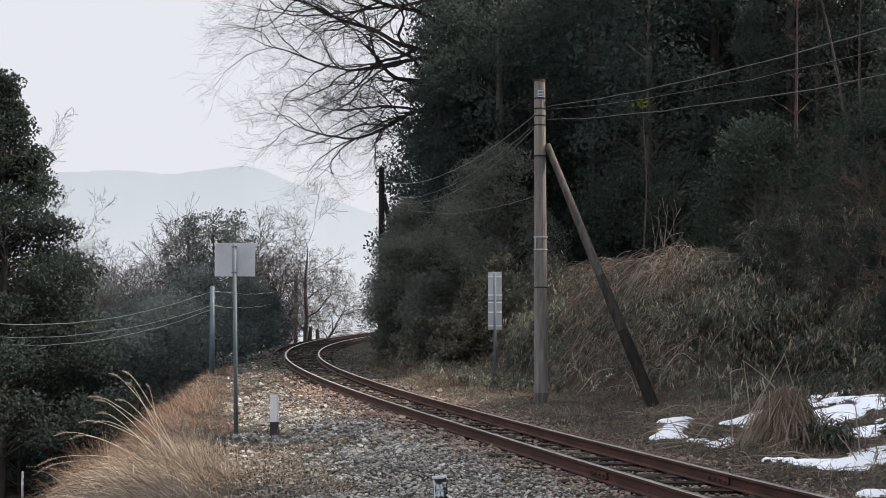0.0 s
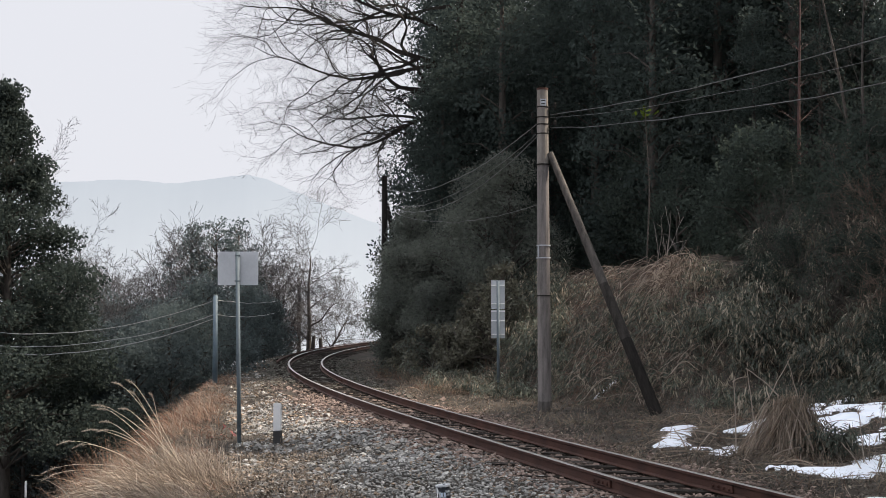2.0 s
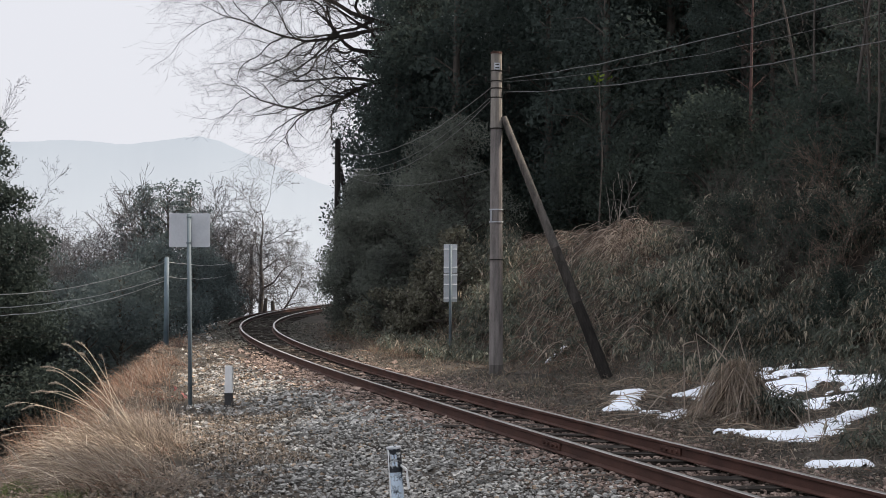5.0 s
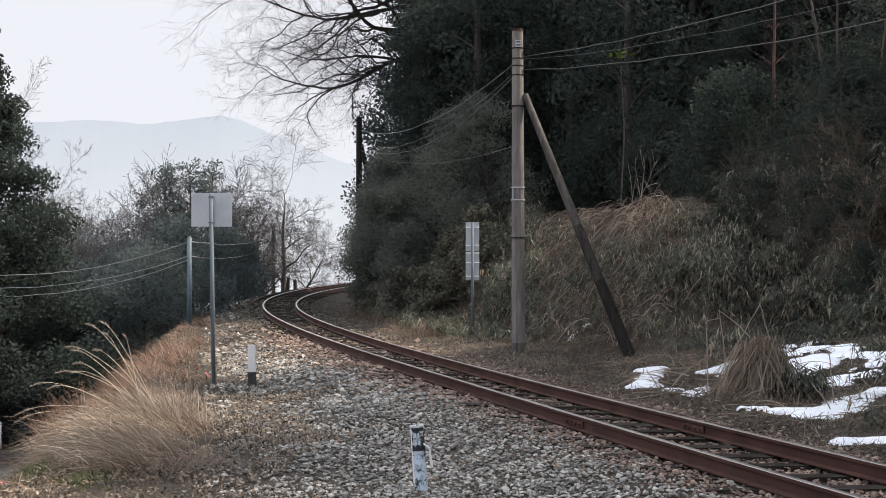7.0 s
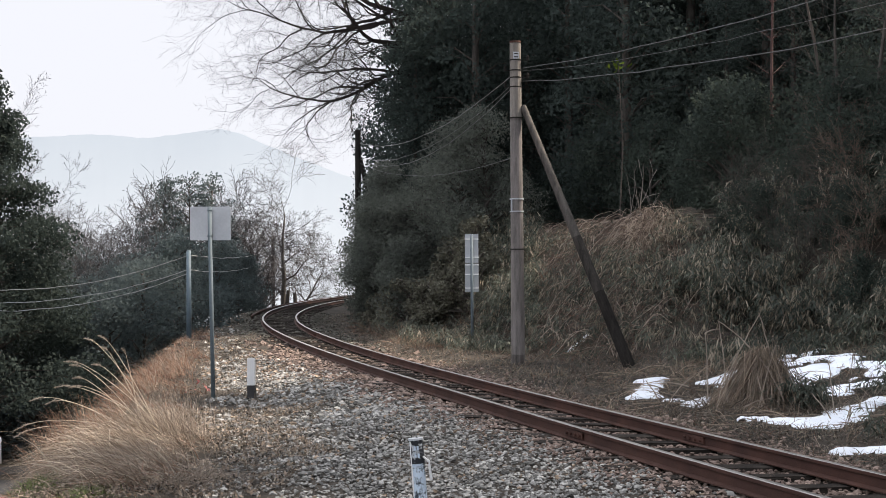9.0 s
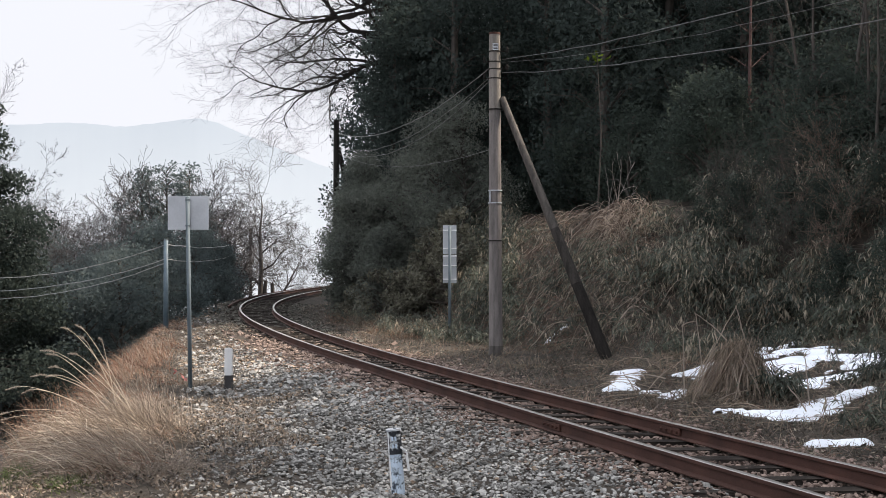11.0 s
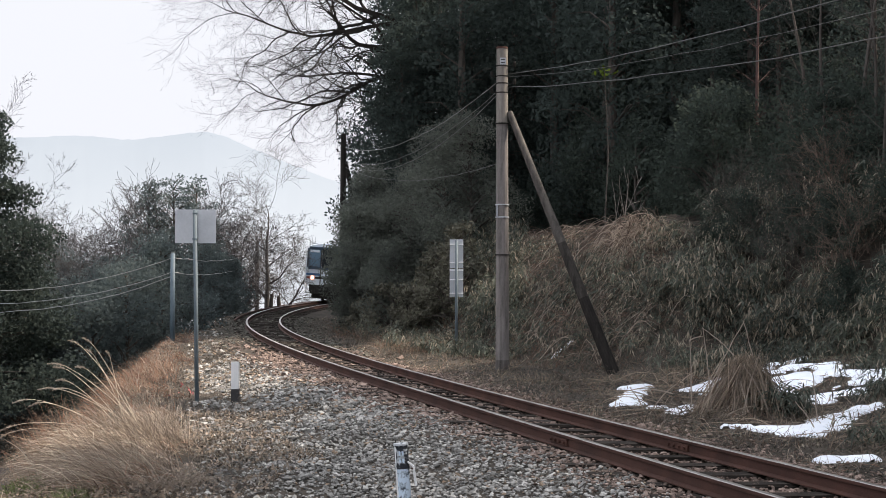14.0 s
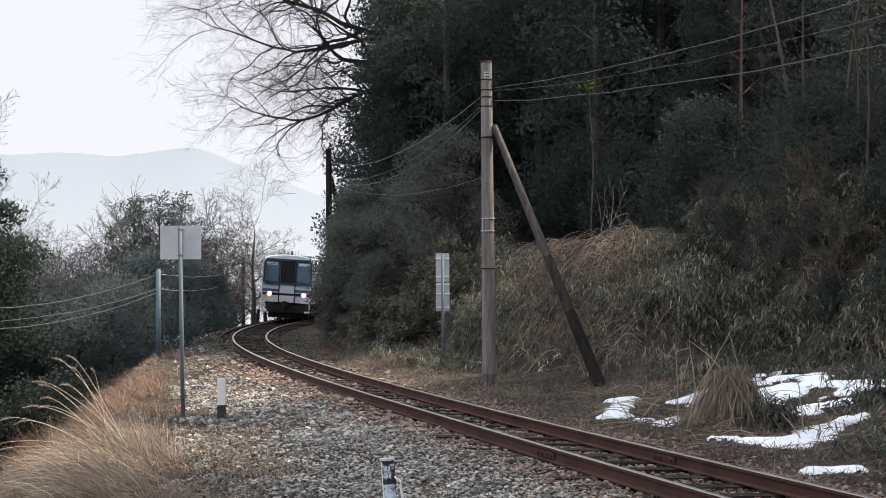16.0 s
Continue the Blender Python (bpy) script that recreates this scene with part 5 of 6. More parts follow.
def build_panel_sign():
    x, y = 0.71, 34.0
    z = gz(x, y)
    ob = thing("panel_sign", (x, y, z), "narrow upright sign of two grey panels seen from behind", "sign")
    top = 2.42 - z
    part("post", rod((0, 0, -0.3), (0, 0, top - 0.02), 0.035), M["steel"], ob, smooth=True)
    for k, (lo, hi) in enumerate(((1.03 - z, 1.71 - z), (1.73 - z, 2.42 - z))):
        for sx in (-0.083, 0.083):
            part("panel", box((0.16, 0.006, hi - lo), (sx, 0.06, (lo + hi) / 2), 0.002), M["plate"], ob)
    for h in (1.12, 1.45, 1.68, 1.86, 2.3):
        part("bracket", box((0.33, 0.02, 0.028), (0, 0.045, h - z)), M["white"], ob, "pale cross bracket")


def insulator(at, parent):
    bm = rod((0, 0, 0), (0.13, 0, 0), 0.008, sides=6)
    rod((0.12, 0, -0.02), (0.12, 0, 0.05), 0.02, 0.028, 8, bm)
    rod((0.12, 0, 0.05), (0.12, 0, 0.09), 0.03, 0.02, 8, bm)
    ob = part("insulator", bm, M["pole_dark"], parent)
    ob.matrix_basis = at
    return ob


def build_poles():
    x, y = 1.46, 27.3
    z = gz(x, y)
    top = 5.97 - z
    ob = thing("telegraph_pole", (x, y, z), "weathered grey wooden pole with a dark foot and a leaning brace", "utility pole", "poles along the line")
    pole = part("pole", rod((0, 0, 0.2), (-0.02, 0, top), 0.133, 0.105, 16), M["pole"], ob, smooth=False)
    part("foot", rod((0, 0, -0.4), (0, 0, 0.205), 0.139, 0.134, 16), M["pole_stain"], ob, "dark stained foot")
    part("cap", rod((-0.02, 0, top - 0.02), (-0.02, 0, top + 0.02), 0.114, 0.11, 16), M["rail"], ob, "rusty metal cap")
    for h in (1.96, 2.69, 2.93, 4.50):
        part("band", rod((-0.01, 0, h - z - 0.011), (-0.01, 0, h - z + 0.011), 0.137, 0.137, 16), M["plate"] if 2.5 < h < 3 else M["pole_dark"], ob, "metal band")
    for k, h in enumerate((5.62, 5.42, 5.28, 5.1)):
        insulator(pose(0.1 * (-1) ** k, -0.02, h - z, 0, 0, 0 if k % 2 == 0 else 180), ob)
        part("band", rod((-0.018, 0, h - z - 0.012), (-0.018, 0, h - z + 0.012), 0.116, 0.116, 16), M["pole_dark"], ob)
    part("bracket", box((0.03, 0.03, 0.24), (-0.115, -0.09, 2.81 - z), 0.004), M["plate"], ob, "small metal bracket between the bands")
    plate = part("plate", box((0.11, 0.01, 0.13), (-0.01, -0.116, 5.7 - z)), M["plate"], ob, "small metal plate with dark bars")
    for k in (-0.03, 0.03):
        part("bar", box((0.08, 0.004, 0.022), (-0.01, -0.122, 5.7 - z + k)), M["black"], plate)
    # leaning brace: its lit upper half is put into the colour, darker below
    foot = Vector((3.47 - x, 25.65 - y, gz(3.47, 25.65) - z - 0.2))
    head = Vector((0.125, -0.02, 4.72 - z))
    part("brace", rod(foot.lerp(head, 0.5), head, 0.0883, 0.062, 14), M["brace_lit"], ob, "leaning brace pole, upper half in a lit grey tone")
    part("brace_shaft", rod(foot.lerp(head, 0.3), foot.lerp(head, 0.502), 0.1015, 0.0887, 14), M["brace_mid"], ob, "darker middle of the brace")
    part("brace_foot", rod(foot, foot.lerp(head, 0.302), 0.116, 0.1018, 14), M["brace"], ob, "black foot of the brace")
    # upper end in a paler colour than the shaft
    part("upper_shaft", rod((-0.015, 0, 4.5 - z), (-0.02, 0, top - 0.004), 0.115, 0.107, 16), M["pole_pale"], ob, "paler upper end")
    # the next pole along the line
    x2, y2 = -2.97, 50.0
    z2 = gz(x2, y2)
    ob = thing("telegraph_pole", (x2, y2, z2), "dark wooden pole with a brace half hidden in bushes", "utility pole", "poles along the line")
    part("pole", rod((0, 0, -0.4), (0, 0, 6.52 - z2), 0.13, 0.1, 12), M["pole_dark"], ob)
    part("brace", rod((1.5, -0.3, -0.2), (0.06, 0, 5.55 - z2), 0.1, 0.085, 12), M["pole_dark"], ob)
    for k in range(2):
        insulator(pose(0.08 * (-1) ** k, 0, 6.2 - 0.3 * k - z2, 0, 0, 180 * k), ob)
    # pole behind the camera, on which the wires end
    x3, y3 = 9.6, -1.5
    z3 = gz(x3, y3)
    ob = thing("telegraph_pole", (x3, y3, z3), "weathered grey wooden pole carrying the line wires", "utility pole", "poles along the line")
    part("pole", rod((0, 0, -0.4), (0, 0, 5.6 - z3), 0.13, 0.1, 12), M["pole"], ob)
    # steel poles of the lane below
    for x, y, h, r, name, label in ((-7.18, 40.0, 2.13, 0.075, "steel_pole", "blue grey steel pole standing below the bank"), (-13.15, 44.0, 2.4, 0.085, "steel_pole", "blue grey steel pole beside the lane")):
        z = gz(x, y)
        ob = thing(name, (x, y, z), label, "utility pole", "steel poles by the lane")
        part("pole", rod((0, 0, -0.3), (0, 0, h - z), r, r * 0.85, 14), M["blue_steel"], ob, smooth=True)
        part("cap", rod((0, 0, h - z), (0, 0, h - z + 0.03), r * 0.9, r * 0.6, 14), M["steel"], ob)
    x, y = -10.2, 85.0
    z = gz(x, y)
    ob = thing("wooden_pole", (x, y, z), "dark wooden pole among the trees", "utility pole")
    part("pole", rod((0, 0, -0.3), (0, 0, 3.4 - z), 0.13, 0.1, 10), M["pole_dark"], ob)


def wire(p, q, sag, r=0.008, label="thin grey overhead wire", name="wire", group="overhead wires"):
    u = np.linspace(0, 1, 33)[:, None]
    pts = np.array(p) * (1 - u) + np.array(q) * u - np.array([0, 0, 4 * sag]) * u * (1 - u)
    pts[:, 2] += rng.normal(size=33) * 0.008 * (u[:, 0] * (1 - u[:, 0]) > 0)
    return tagged(link(name, arrays(name, *tubes([(pts, np.full(33, r))], 6)), M["lane_wire" if "lane" in group else "wire"]), label, "cable", group)


def build_wires():
    wire((1.58, 27.2, 5.45), (9.6, -1.5, 5.2), 0.64, 0.0072)
    wire((1.58, 27.2, 5.40), (9.7, -1.5, 4.9), 0.72, 0.0035)
    wire((1.58, 27.2, 5.2), (9.5, -1.5, 4.25), 0.66, 0.0068)
    wire((1.34, 27.3, 5.3), (-2.9, 50, 6.05), 0.55, 0.009)
    wire((1.34, 27.3, 5.12), (-2.9, 50, 5.55), 0.6, 0.006)
    wire((1.34, 27.3, 5.05), (-2.9, 50, 5.5), 0.75, 0.008)
    wire((1.34, 27.3, 3.72), (-2.9, 50, 5.35), 0.4, 0.006)
    for h, sag in ((2.02, 0.85), (1.62, 0.8), (1.5, 0.9)):
        wire((-7.18, 40, h), (-16.5, 38.5, h - 0.2), sag, 0.012, group="lane wires")
    for h, sag in ((2.02, 0.3), (1.6, 0.4)):
        wire((-7.18, 40, h), (-10.2, 85, h + 0.9), sag, 0.013, group="lane wires")
        wire((-10.2, 85, h + 0.9), (4.0, 110, h + 1.2), 1.2, 0.02, group="lane wires")


build_sign()
build_km_post()
build_marker()
build_panel_sign()
build_poles()
rng = np.random.default_rng(19)
build_wires()


def build_delineators():
    x, y = -12.9, 41.2
    z = gz(x, y)
    ob = thing("delineator_post", (x, y, z), "thin white delineator post beside the lane", "post")
    part("shaft", rod((0, 0, -0.1), (0, 0, 0.75), 0.035, 0.033, 12), M["white"], ob, smooth=True)
    part("cap", rod((0, 0, 0.75), (0, 0, 0.78), 0.035, 0.02, 12), M["white"], ob)


build_delineators()


def build_kerb_block():
    x, y = -10.1, 32.6
    z = gz(x, y)
    ob = thing("marker_block", (x, y, z), "small dark red block beside the lane", "block")
    part("block", box((0.26, 0.26, 0.4), (0, 0, 0.15), 0.02), M["red_twig"], ob)
    part("cap", box((0.3, 0.3, 0.04), (0, 0, 0.36), 0.01), M["red_tape"], ob, "paler red cap")


build_kerb_block()


# ---- far mountains ----
def build_mountain():
    px = [-2600, -1500, -984, -664, -514, -394, -354, -284, -224, -184, -144, 16, 416, 1500, 2600]
    yy = [180, 200, 224, 241, 234, 249, 239, 211, 186, 169, 154, 124, 154, 200, 180]
    a = np.linspace(-2600, 2600, 521)
    ridge = np.interp(a, px, yy) + wave(a, a * 0, 60) * 3 + wave(a, a * 0, 9) * 1.2
    v, f = [], []
    rows = 9
    for j in range(rows):
        u = j / (rows - 1)
        dist = 1900 - 450 * u
        z = 1.6 + ridge / 2500 * 1900 * (1 - u) - 85 * u
        v.append(np.stack([a / 2500 * dist, np.full_like(a, dist) + wave(a, a * 0 + j * 40, 70, j) * 15 * (u > 0), z], -1))
    v = np.concatenate(v)
    i, j = np.meshgrid(np.arange(rows - 1), np.arange(len(a) - 1), indexing="ij")
    n = len(a)
    f = np.stack([i * n + j, i * n + j + 1, (i + 1) * n + j + 1, (i + 1) * n + j], -1).reshape(-1, 4)
    # haze put into the surface: an even glow, paler towards the foot
    m = bpy.data.materials.new("distant wooded ridge, haze as glow")
    m.use_nodes = True
    nd, l = m.node_tree.nodes, m.node_tree.links
    b = nd["Principled BSDF"]
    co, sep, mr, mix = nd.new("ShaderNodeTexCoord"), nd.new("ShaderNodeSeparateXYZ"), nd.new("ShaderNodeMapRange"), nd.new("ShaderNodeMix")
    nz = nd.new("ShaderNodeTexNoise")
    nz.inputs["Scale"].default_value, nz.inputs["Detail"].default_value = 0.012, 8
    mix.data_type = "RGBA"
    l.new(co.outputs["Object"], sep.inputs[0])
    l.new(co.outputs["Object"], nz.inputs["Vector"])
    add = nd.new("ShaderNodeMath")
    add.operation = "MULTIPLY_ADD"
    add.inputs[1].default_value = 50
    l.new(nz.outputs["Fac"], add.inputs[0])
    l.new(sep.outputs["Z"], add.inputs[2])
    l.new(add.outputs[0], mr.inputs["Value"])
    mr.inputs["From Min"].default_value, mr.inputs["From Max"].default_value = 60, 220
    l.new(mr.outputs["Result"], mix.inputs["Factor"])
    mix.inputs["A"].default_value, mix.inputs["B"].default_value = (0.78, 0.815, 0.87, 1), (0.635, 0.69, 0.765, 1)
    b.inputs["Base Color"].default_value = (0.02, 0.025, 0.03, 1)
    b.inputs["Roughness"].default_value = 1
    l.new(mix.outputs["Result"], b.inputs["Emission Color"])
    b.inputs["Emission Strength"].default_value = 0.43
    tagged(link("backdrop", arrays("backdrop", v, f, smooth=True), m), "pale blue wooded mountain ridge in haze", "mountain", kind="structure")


build_mountain()


# ---- ballast ----
def stone_verts(n, size, smooth=False):
    """Broken stones: cubes, or for the near ones twelve-cornered lumps, pushed out of shape and turned at random."""
    c = ROUND_VERTS if smooth else np.array([(x, y, z) for x in (-1, 1) for y in (-1, 1) for z in (-1, 1)], float) * 0.5
    v = c[None] * rng.uniform(0.45, 1.15, (n, 1, 3)) + rng.normal(size=(n, len(c), 3)) * (0.1 if smooth else 0.13)
    q = rng.normal(size=(n, 4))
    q /= np.linalg.norm(q, axis=1)[:, None]
    w, x, y, z = q.T
    rot = np.stack([1 - 2 * (y * y + z * z), 2 * (x * y - z * w), 2 * (x * z + y * w), 2 * (x * y + z * w), 1 - 2 * (x * x + z * z), 2 * (y * z - x * w),
                    2 * (x * z - y * w), 2 * (y * z + x * w), 1 - 2 * (x * x + y * y)], -1).reshape(n, 3, 3)
    return np.einsum("nij,nkj->nki", rot, v) * [1.08, 1.08, 0.68] * np.asarray(size)[:, None, None]


STONE_FACES = np.array([(0, 1, 3, 2), (4, 6, 7, 5), (0, 4, 5, 1), (2, 3, 7, 6), (0, 2, 6, 4), (1, 5, 7, 3)])
ROUND = bmesh.new()
bmesh.ops.create_icosphere(ROUND, subdivisions=1, radius=0.56)
ROUND_VERTS = np.array([tuple(v.co) for v in ROUND.verts])
ROUND_FACES = np.array([[v.index for v in f.verts] for f in ROUND.faces])
ROUND.free()


def build_ballast():
    wide = lambda y: np.interp(y, [9, 12, 16, 22, 30, 48, 80], [4.8, 4.35, 3.65, 3.1, 2.5, 1.9, 1.9])
    spots = []
    for n, y0, y1, grow_by in ((130000, 9.0, 18.0, 0.98), (66000, 18.0, 30.0, 1.12), (22000, 30.0, 62.0, 1.6)):
        x, y = rng.uniform(-9, 6, n), rng.uniform(y0, y1, n)
        d, s = beside(x, y)
        soft = rng.uniform(0, 1, n)
        ok = (d > -1.6 - 0.75 * soft ** 2) & (d < wide(y) + 0.2 - 1.6 * soft ** 2 + 0.25 * wave(x, y, 0.8))
        x, y, d = x[ok], y[ok], d[ok]
        z = ground(x, y) + rng.uniform(-0.03, 0.026, len(x)) + 0.008 * (np.abs(d) < 0.5)
        size = rng.uniform(0.024, 0.046, len(x)) * grow_by * rng.choice([0.8, 1.05, 1.5], len(x), p=[0.42, 0.4, 0.18])
        spots.append(np.c_[x, y, z, size, d])
    p = np.concatenate(spots)
    near = (p[:, 1] < 11.6) & (p[:, 0] > -1.6) & (p[:, 0] < 1.6) & (p[:, 1] > 10.2)
    own = p[near][:300]
    rest = np.concatenate([p[~near], p[near][300:]])
    d = rest[:, 4] + rng.normal(size=len(rest)) * 0.26
    rusty = d < np.interp(rest[:, 1], [16, 30], [1.1, 1.75])
    bed = None
    # darker olive stones replace the rusty ones beyond about y 35
    far_bed = rusty & (rest[:, 1] + rng.normal(size=len(rest)) * 2 > 35)
    rusty &= ~far_bed
    tan = ~rusty & ~far_bed & (rng.uniform(0, 1, len(rest)) < np.interp(rest[:, 1], [14, 20, 28], [0.05, 0.12, 0.3]))
    for kind, m in ((~rusty & ~tan & ~far_bed, "stone"), (rusty, "rust_stone"), (tan, "tan_stone"), (far_bed, "olive_stone")):
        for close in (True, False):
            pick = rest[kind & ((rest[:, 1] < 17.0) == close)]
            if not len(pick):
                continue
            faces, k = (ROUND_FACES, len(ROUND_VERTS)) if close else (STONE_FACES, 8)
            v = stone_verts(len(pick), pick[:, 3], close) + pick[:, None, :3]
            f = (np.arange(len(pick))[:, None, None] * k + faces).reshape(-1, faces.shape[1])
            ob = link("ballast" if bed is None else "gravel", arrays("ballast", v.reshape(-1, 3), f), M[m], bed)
            if bed:
                ob["kind"] = "stuff"
            bed = bed or tagged(ob, "bed of grey crushed stone under and beside the track", "gravel", kind="stuff")
    shapes = []
    loose = mat("single ballast stone", (0.14, 0.14, 0.134), (0.4, 0.393, 0.375), scale=3, fine=60, rough=0.9, vary=0.4)
    for k in range(8):
        me = arrays("stone", stone_verts(1, np.array([1.0]), True)[0], ROUND_FACES)
        me.materials.append(loose)
        shapes.append(me)
    for k, (x, y, z, s, _) in enumerate(own):
        ob = new("stone", shapes[k % 8])
        ob.parent = bed
        ob.matrix_basis = Matrix.Translation((x, y, z)) @ pose(0, 0, 0, *rng.uniform(0, 360, 3)) @ Matrix.Scale(s, 4)


# ---- the train ----
def build_train():
    L, W, FLOOR, TOP = 16.0, 2.7, 0.95, 3.38
    white = mat("pale blue white car paint", (0.74, 0.83, 0.93), (0.84, 0.91, 0.98), scale=1.5, fine=30, rough=0.35, bump=0.01, vary=0)
    roof = mat("grey roof paint", (0.4, 0.44, 0.48), (0.52, 0.56, 0.6), scale=2, fine=30, rough=0.6, bump=0.02, vary=0)
    blue = mat("dark blue stripe", (0.035, 0.12, 0.28), (0.06, 0.17, 0.36), scale=2, fine=30, rough=0.35, bump=0, vary=0)
    surround = mat("slate blue window surround", (0.03, 0.06, 0.1), (0.05, 0.09, 0.14), scale=2, fine=30, rough=0.4, bump=0, vary=0)
    glass = mat("dark window glass", (0.02, 0.025, 0.03), (0.04, 0.05, 0.055), scale=1, fine=20, rough=0.06, bump=0, vary=0)
    # front panes: the reflected sky is put into the glass colour
    sky_glass = mat("window glass, sky reflection tone", (0.13, 0.22, 0.31), (0.18, 0.28, 0.38), scale=1, fine=20, rough=0.1, bump=0, vary=0)
    under = mat("dark underframe", (0.012, 0.012, 0.013), (0.04, 0.036, 0.034), scale=4, fine=40, rough=0.8, vary=0)
    glow = bpy.data.materials.new("headlight glow")
    glow.use_nodes = True
    g = glow.node_tree.nodes["Principled BSDF"]
    g.inputs["Emission Color"].default_value, g.inputs["Emission Strength"].default_value = (1.0, 0.8, 0.66, 1), 5
    # orange glare round the headlights, drawn as a glowing ring
    halo = bpy.data.materials.new("orange lamp halo")
    halo.use_nodes = True
    g = halo.node_tree.nodes["Principled BSDF"]
    g.inputs["Emission Color"].default_value, g.inputs["Emission Strength"].default_value = (1.0, 0.26, 0.13, 1), 0.75
    red = mat("red tail lamp", (0.3, 0.03, 0.02), (0.4, 0.05, 0.03), rough=0.3, bump=0, vary=0)
    car = thing("railcar", (0, 0, 0), "pale blue and white diesel railcar with lit headlights", "train")
    # body: rounded section, run from end to end
    sec = [(-W / 2, FLOOR), (-W / 2, 2.8)]
    for k in range(9):
        a = math.pi * k / 8
        sec.append((-math.cos(a) * W / 2 * (0.97 if 0 < k < 8 else 1), 2.95 + math.sin(a) ** 0.6 * (TOP - 2.95)))
    sec += [(W / 2, 2.8), (W / 2, FLOOR)]
    bm = bmesh.new()
    rings = []
    for y, sx, sz in ((-L / 2, 0.955, 0.985), (-L / 2 + 0.09, 0.985, 0.995), (-L / 2 + 0.25, 1, 1), (L / 2 - 0.25, 1, 1), (L / 2 - 0.09, 0.985, 0.995), (L / 2, 0.955, 0.985)):
        rings.append([bm.verts.new((x * sx, y, FLOOR + (z - FLOOR) * sz)) for x, z in sec])
    for a, b in zip(rings, rings[1:]):
        for k in range(len(sec)):
            q = (k + 1) % len(sec)
            bm.faces.new((a[k], a[q], b[q], b[k]))
    bm.faces.new(rings[0][::-1])
    bm.faces.new(rings[-1])
    body = part("body", bm, white, car)
    part("roof", box((W * 0.78, L - 0.5, 0.04), (0, 0, TOP - 0.05), 0.015), roof, car)
    for end in (-1, 1):
        y = end * (L / 2)
        part("front_band", box((2.46, 0.02, 1.3), (0, y + end * 0.003, 2.5), 0.09), surround, car, "dark surround of the front windows")
        for sx, w, m in ((-0.82, 0.7, sky_glass), (0.82, 0.7, sky_glass)):
            win = part("front_window", box((w, 0.03, 1.0), (sx, y + end * 0.008, 2.5), 0.012), m, car)
            part("wiper", rod((sx - 0.2, y + end * 0.04, 1.98), (sx + 0.1, y + end * 0.04, 2.3), 0.009, sides=6), under, win)
            part("route_window", box((w * 0.8, 0.02, 0.15), (sx, y + end * 0.017, 2.9), 0.006), white, win)
        door = part("end_door", box((0.78, 0.035, 2.02), (0, y + end * 0.008, 2.0), 0.015), white, car)
        part("door_window", box((0.77, 0.03, 1.22), (0, y + end * 0.017, 2.5), 0.02), glass, door)
        for sx in (-0.4, 0.4):
            part("gangway_strip", box((0.05, 0.06, 2.05), (sx, y + end * 0.03, 1.97), 0.01), under, car)
        part("stripe", box((2.5, 0.02, 0.13), (0, y + end * 0.014, 1.55), 0.004), blue, car, "dark blue stripe")
        part("lamp_bar", box((2.46, 0.03, 0.13), (0, y + end * 0.012, 1.36), 0.01), under, car)
        for sx in (-0.88, 0.88):
            lamp = part("headlight", rod((sx, y, 1.36), (sx, y + end * 0.06, 1.36), 0.07, 0.065, 16), glow if end < 0 else red, car, "round glowing headlight" if end < 0 else "red tail lamp")
            part("lamp_lens", rod((sx, y + end * 0.01, 1.36), (sx, y + end * 0.035, 1.36), 0.135, 0.135, 16), halo if end < 0 else under, lamp)
            part("marker_lamp", box((0.12, 0.03, 0.08), (sx * 1.27, y + end * 0.02, 1.36), 0.01), red, car)
        part("skirt", box((2.1, 0.12, 0.42), (0, y - end * 0.1, 0.64), 0.03), under, car, "dark skirt with hoses")
        bm = box((0.3, 0.5, 0.26), (0, y + end * 0.25, 0.86), 0.03)
        box((0.16, 0.2, 0.36), (0, y + end * 0.55, 0.86), 0.03, bm=bm)
        part("coupler", bm, under, car)
        for sx in (-0.7, -0.5, 0.55, 0.75):
            part("hose", rod((sx, y + end * 0.05, 0.85), (sx + 0.04, y + end * 0.12, 0.45), 0.025, sides=8), under, car)
        for sx in (-1.2, 1.2):
            bm = rod((sx, y + end * 0.06, 0.98), (sx, y + end * 0.06, 0.5), 0.05, sides=8)
            rod((sx, y + end * 0.06, 0.5), (sx * 0.8, y + end * 0.06, 0.5), 0.05, sides=8, bm=bm)
            part("footstep", bm, M["white"], car, "white painted footstep")
        part("snow_plough", box((1.9, 0.1, 0.3), (0, y - end * 0.5, 0.3), 0.02, (end * 20, 0, 0)), under, car)
        for sx in (-1.2, 1.2):
            part("step", box((0.22, 0.3, 0.03), (sx * 0.9, y - end * 0.5, 0.5)), under, car)
    for side in (-1, 1):
        x = side * W / 2
        for k in range(7):
            yy = -4.8 + k * 1.6
            win = part("side_window", box((0.03, 1.25, 0.85), (x + side * 0.004, yy, 2.3), 0.02), glass, car)
            part("sash", box((0.012, 1.25, 0.03), (x + side * 0.02, yy, 2.45)), M["steel"], win)
        for yy in (-6.6, 6.6):
            door = part("side_door", box((0.03, 0.95, 1.95), (x + side * 0.004, yy, 1.98), 0.02), roof, car)
            part("door_window", box((0.03, 0.6, 0.8), (x + side * 0.012, yy, 2.35), 0.02), glass, door)
        part("side_stripe", box((0.02, L - 0.6, 0.14), (x + side * 0.003, 0, 1.55), 0.004), blue, car, "dark blue stripe")
        part("mirror", box((0.05, 0.06, 0.2), (x + side * 0.16, -L / 2 + 0.1, 2.45), 0.01), under, car)
    part("underframe", box((2.3, L - 1.0, 0.22), (0, 0, 0.84), 0.02), under, car)
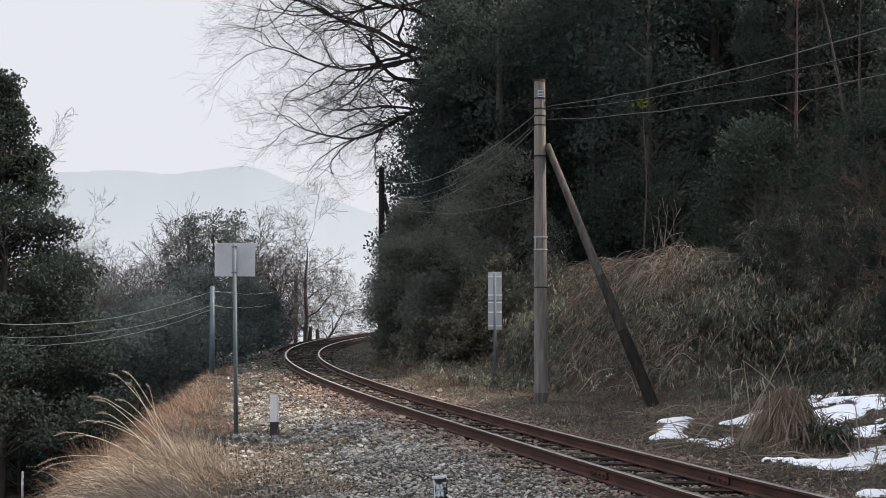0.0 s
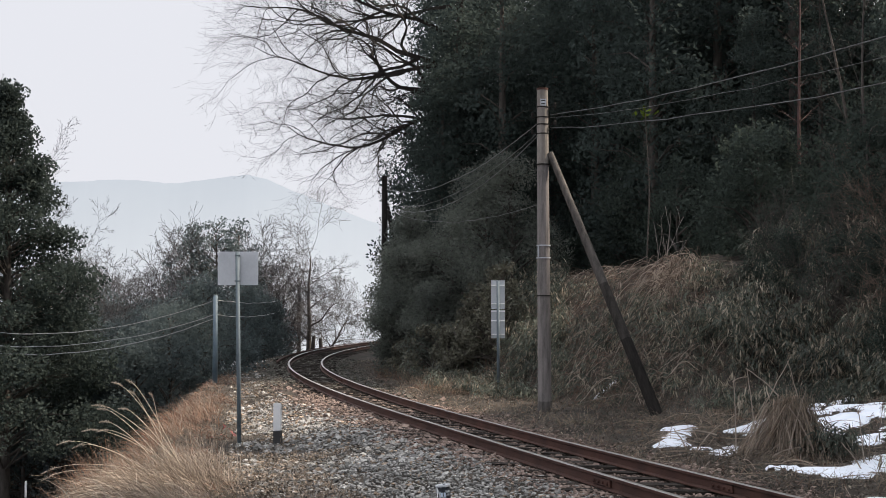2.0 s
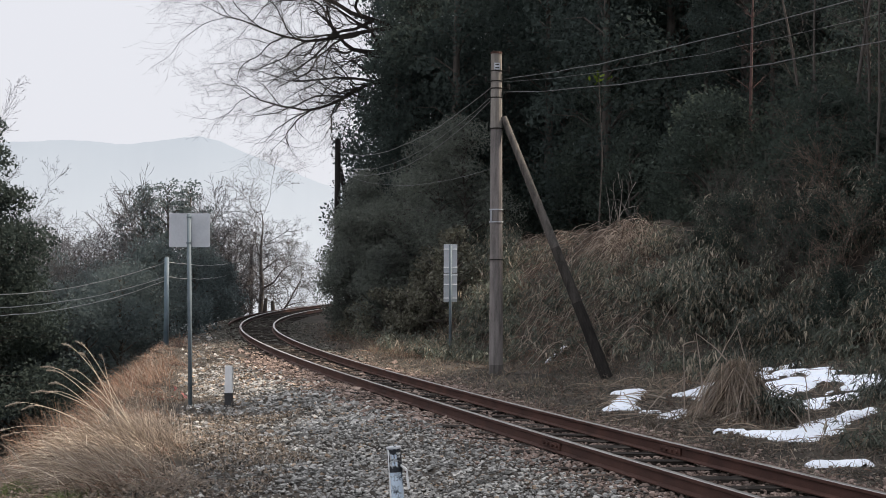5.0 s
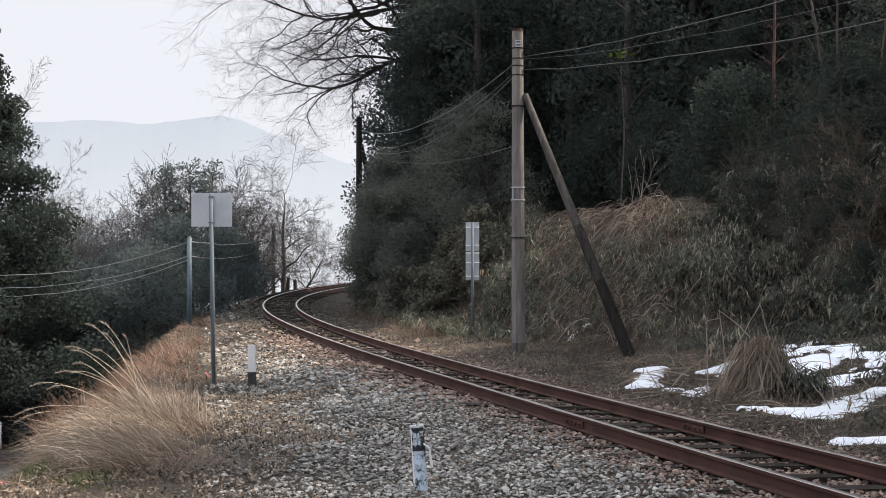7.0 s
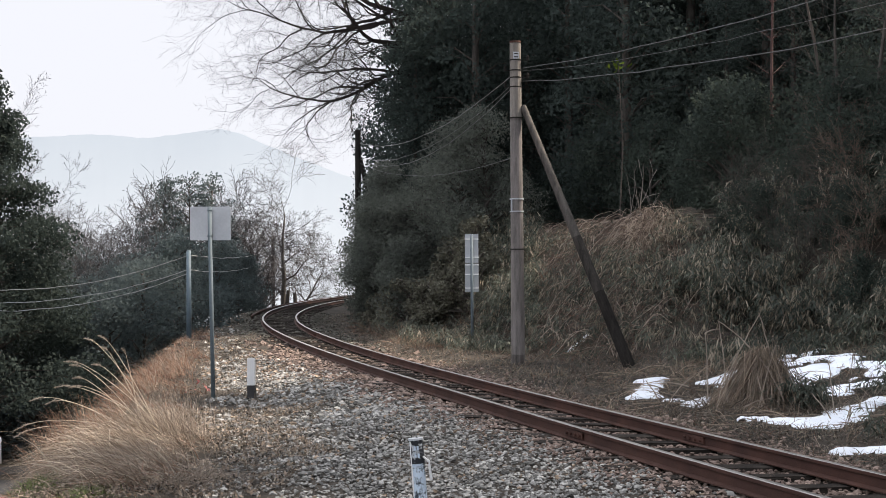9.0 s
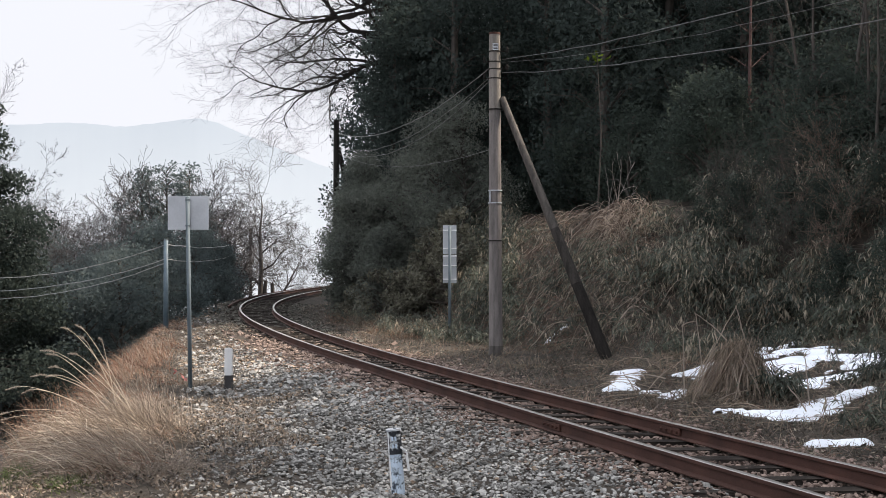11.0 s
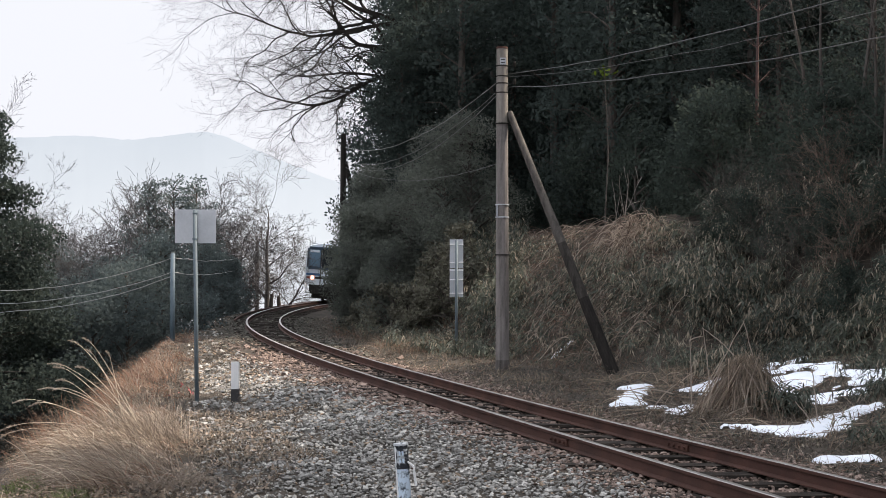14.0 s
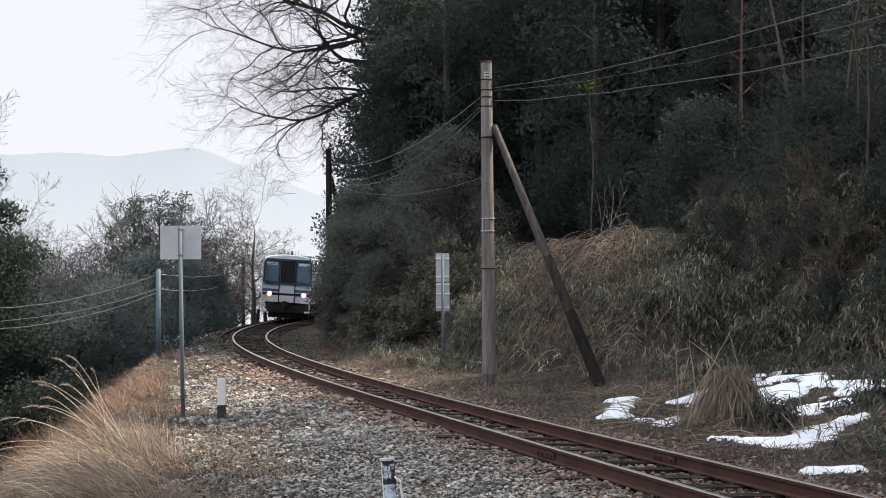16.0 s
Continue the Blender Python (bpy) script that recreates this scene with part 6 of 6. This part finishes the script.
    for yy, ln in ((-1.6, 2.2), (1.2, 1.8)):
        part("equipment_box", box((2.2, ln, 0.48), (0, yy, 0.52), 0.03), under, car)
    part("horn", rod((0.05, -L / 2 + 0.6, TOP - 0.03), (0.05, -L / 2 + 0.6, TOP + 0.2), 0.07, 0.05, 10), under, car)
    for yy in (-3.5, 1.5, 5):
        part("roof_vent", box((1.0, 1.3, 0.08), (0, yy, TOP), 0.03), roof, car)
    for yy in (-5.2, 5.2):
        bogie = part("bogie_frame", box((2.0, 2.6, 0.2), (0, yy, 0.5), 0.03), under, car)
        for w in (-0.95, 0.95):
            for sx in (-0.565, 0.565):
                part("wheel", rod((sx - 0.06, yy + w, 0.41), (sx + 0.06, yy + w, 0.41), 0.41, 0.41, 24), under, bogie)
            part("axle", rod((-0.9, yy + w, 0.41), (0.9, yy + w, 0.41), 0.07, sides=10), under, bogie)
    return car


railcar = build_train()
rng = np.random.default_rng(20)
build_ballast()


def motions():
    rows = []
    for k in range(17):
        t = float(k)
        front = 63.2 + 5.1 * (16 - t)
        a, b = on_track(front + 2.8), on_track(front + 13.2)
        mid = (a + b) / 2
        head = math.degrees(math.atan2(-(b - a)[0], (b - a)[1]))
        lean = math.atan(0.076 / 1.13)
        rows.append((t, Matrix.Translation(Vector(mid)) @ pose(0, 0, 0, 0, 0, head) @ Matrix.Rotation(lean, 4, "Y")))
    walk(railcar, rows)


motions()
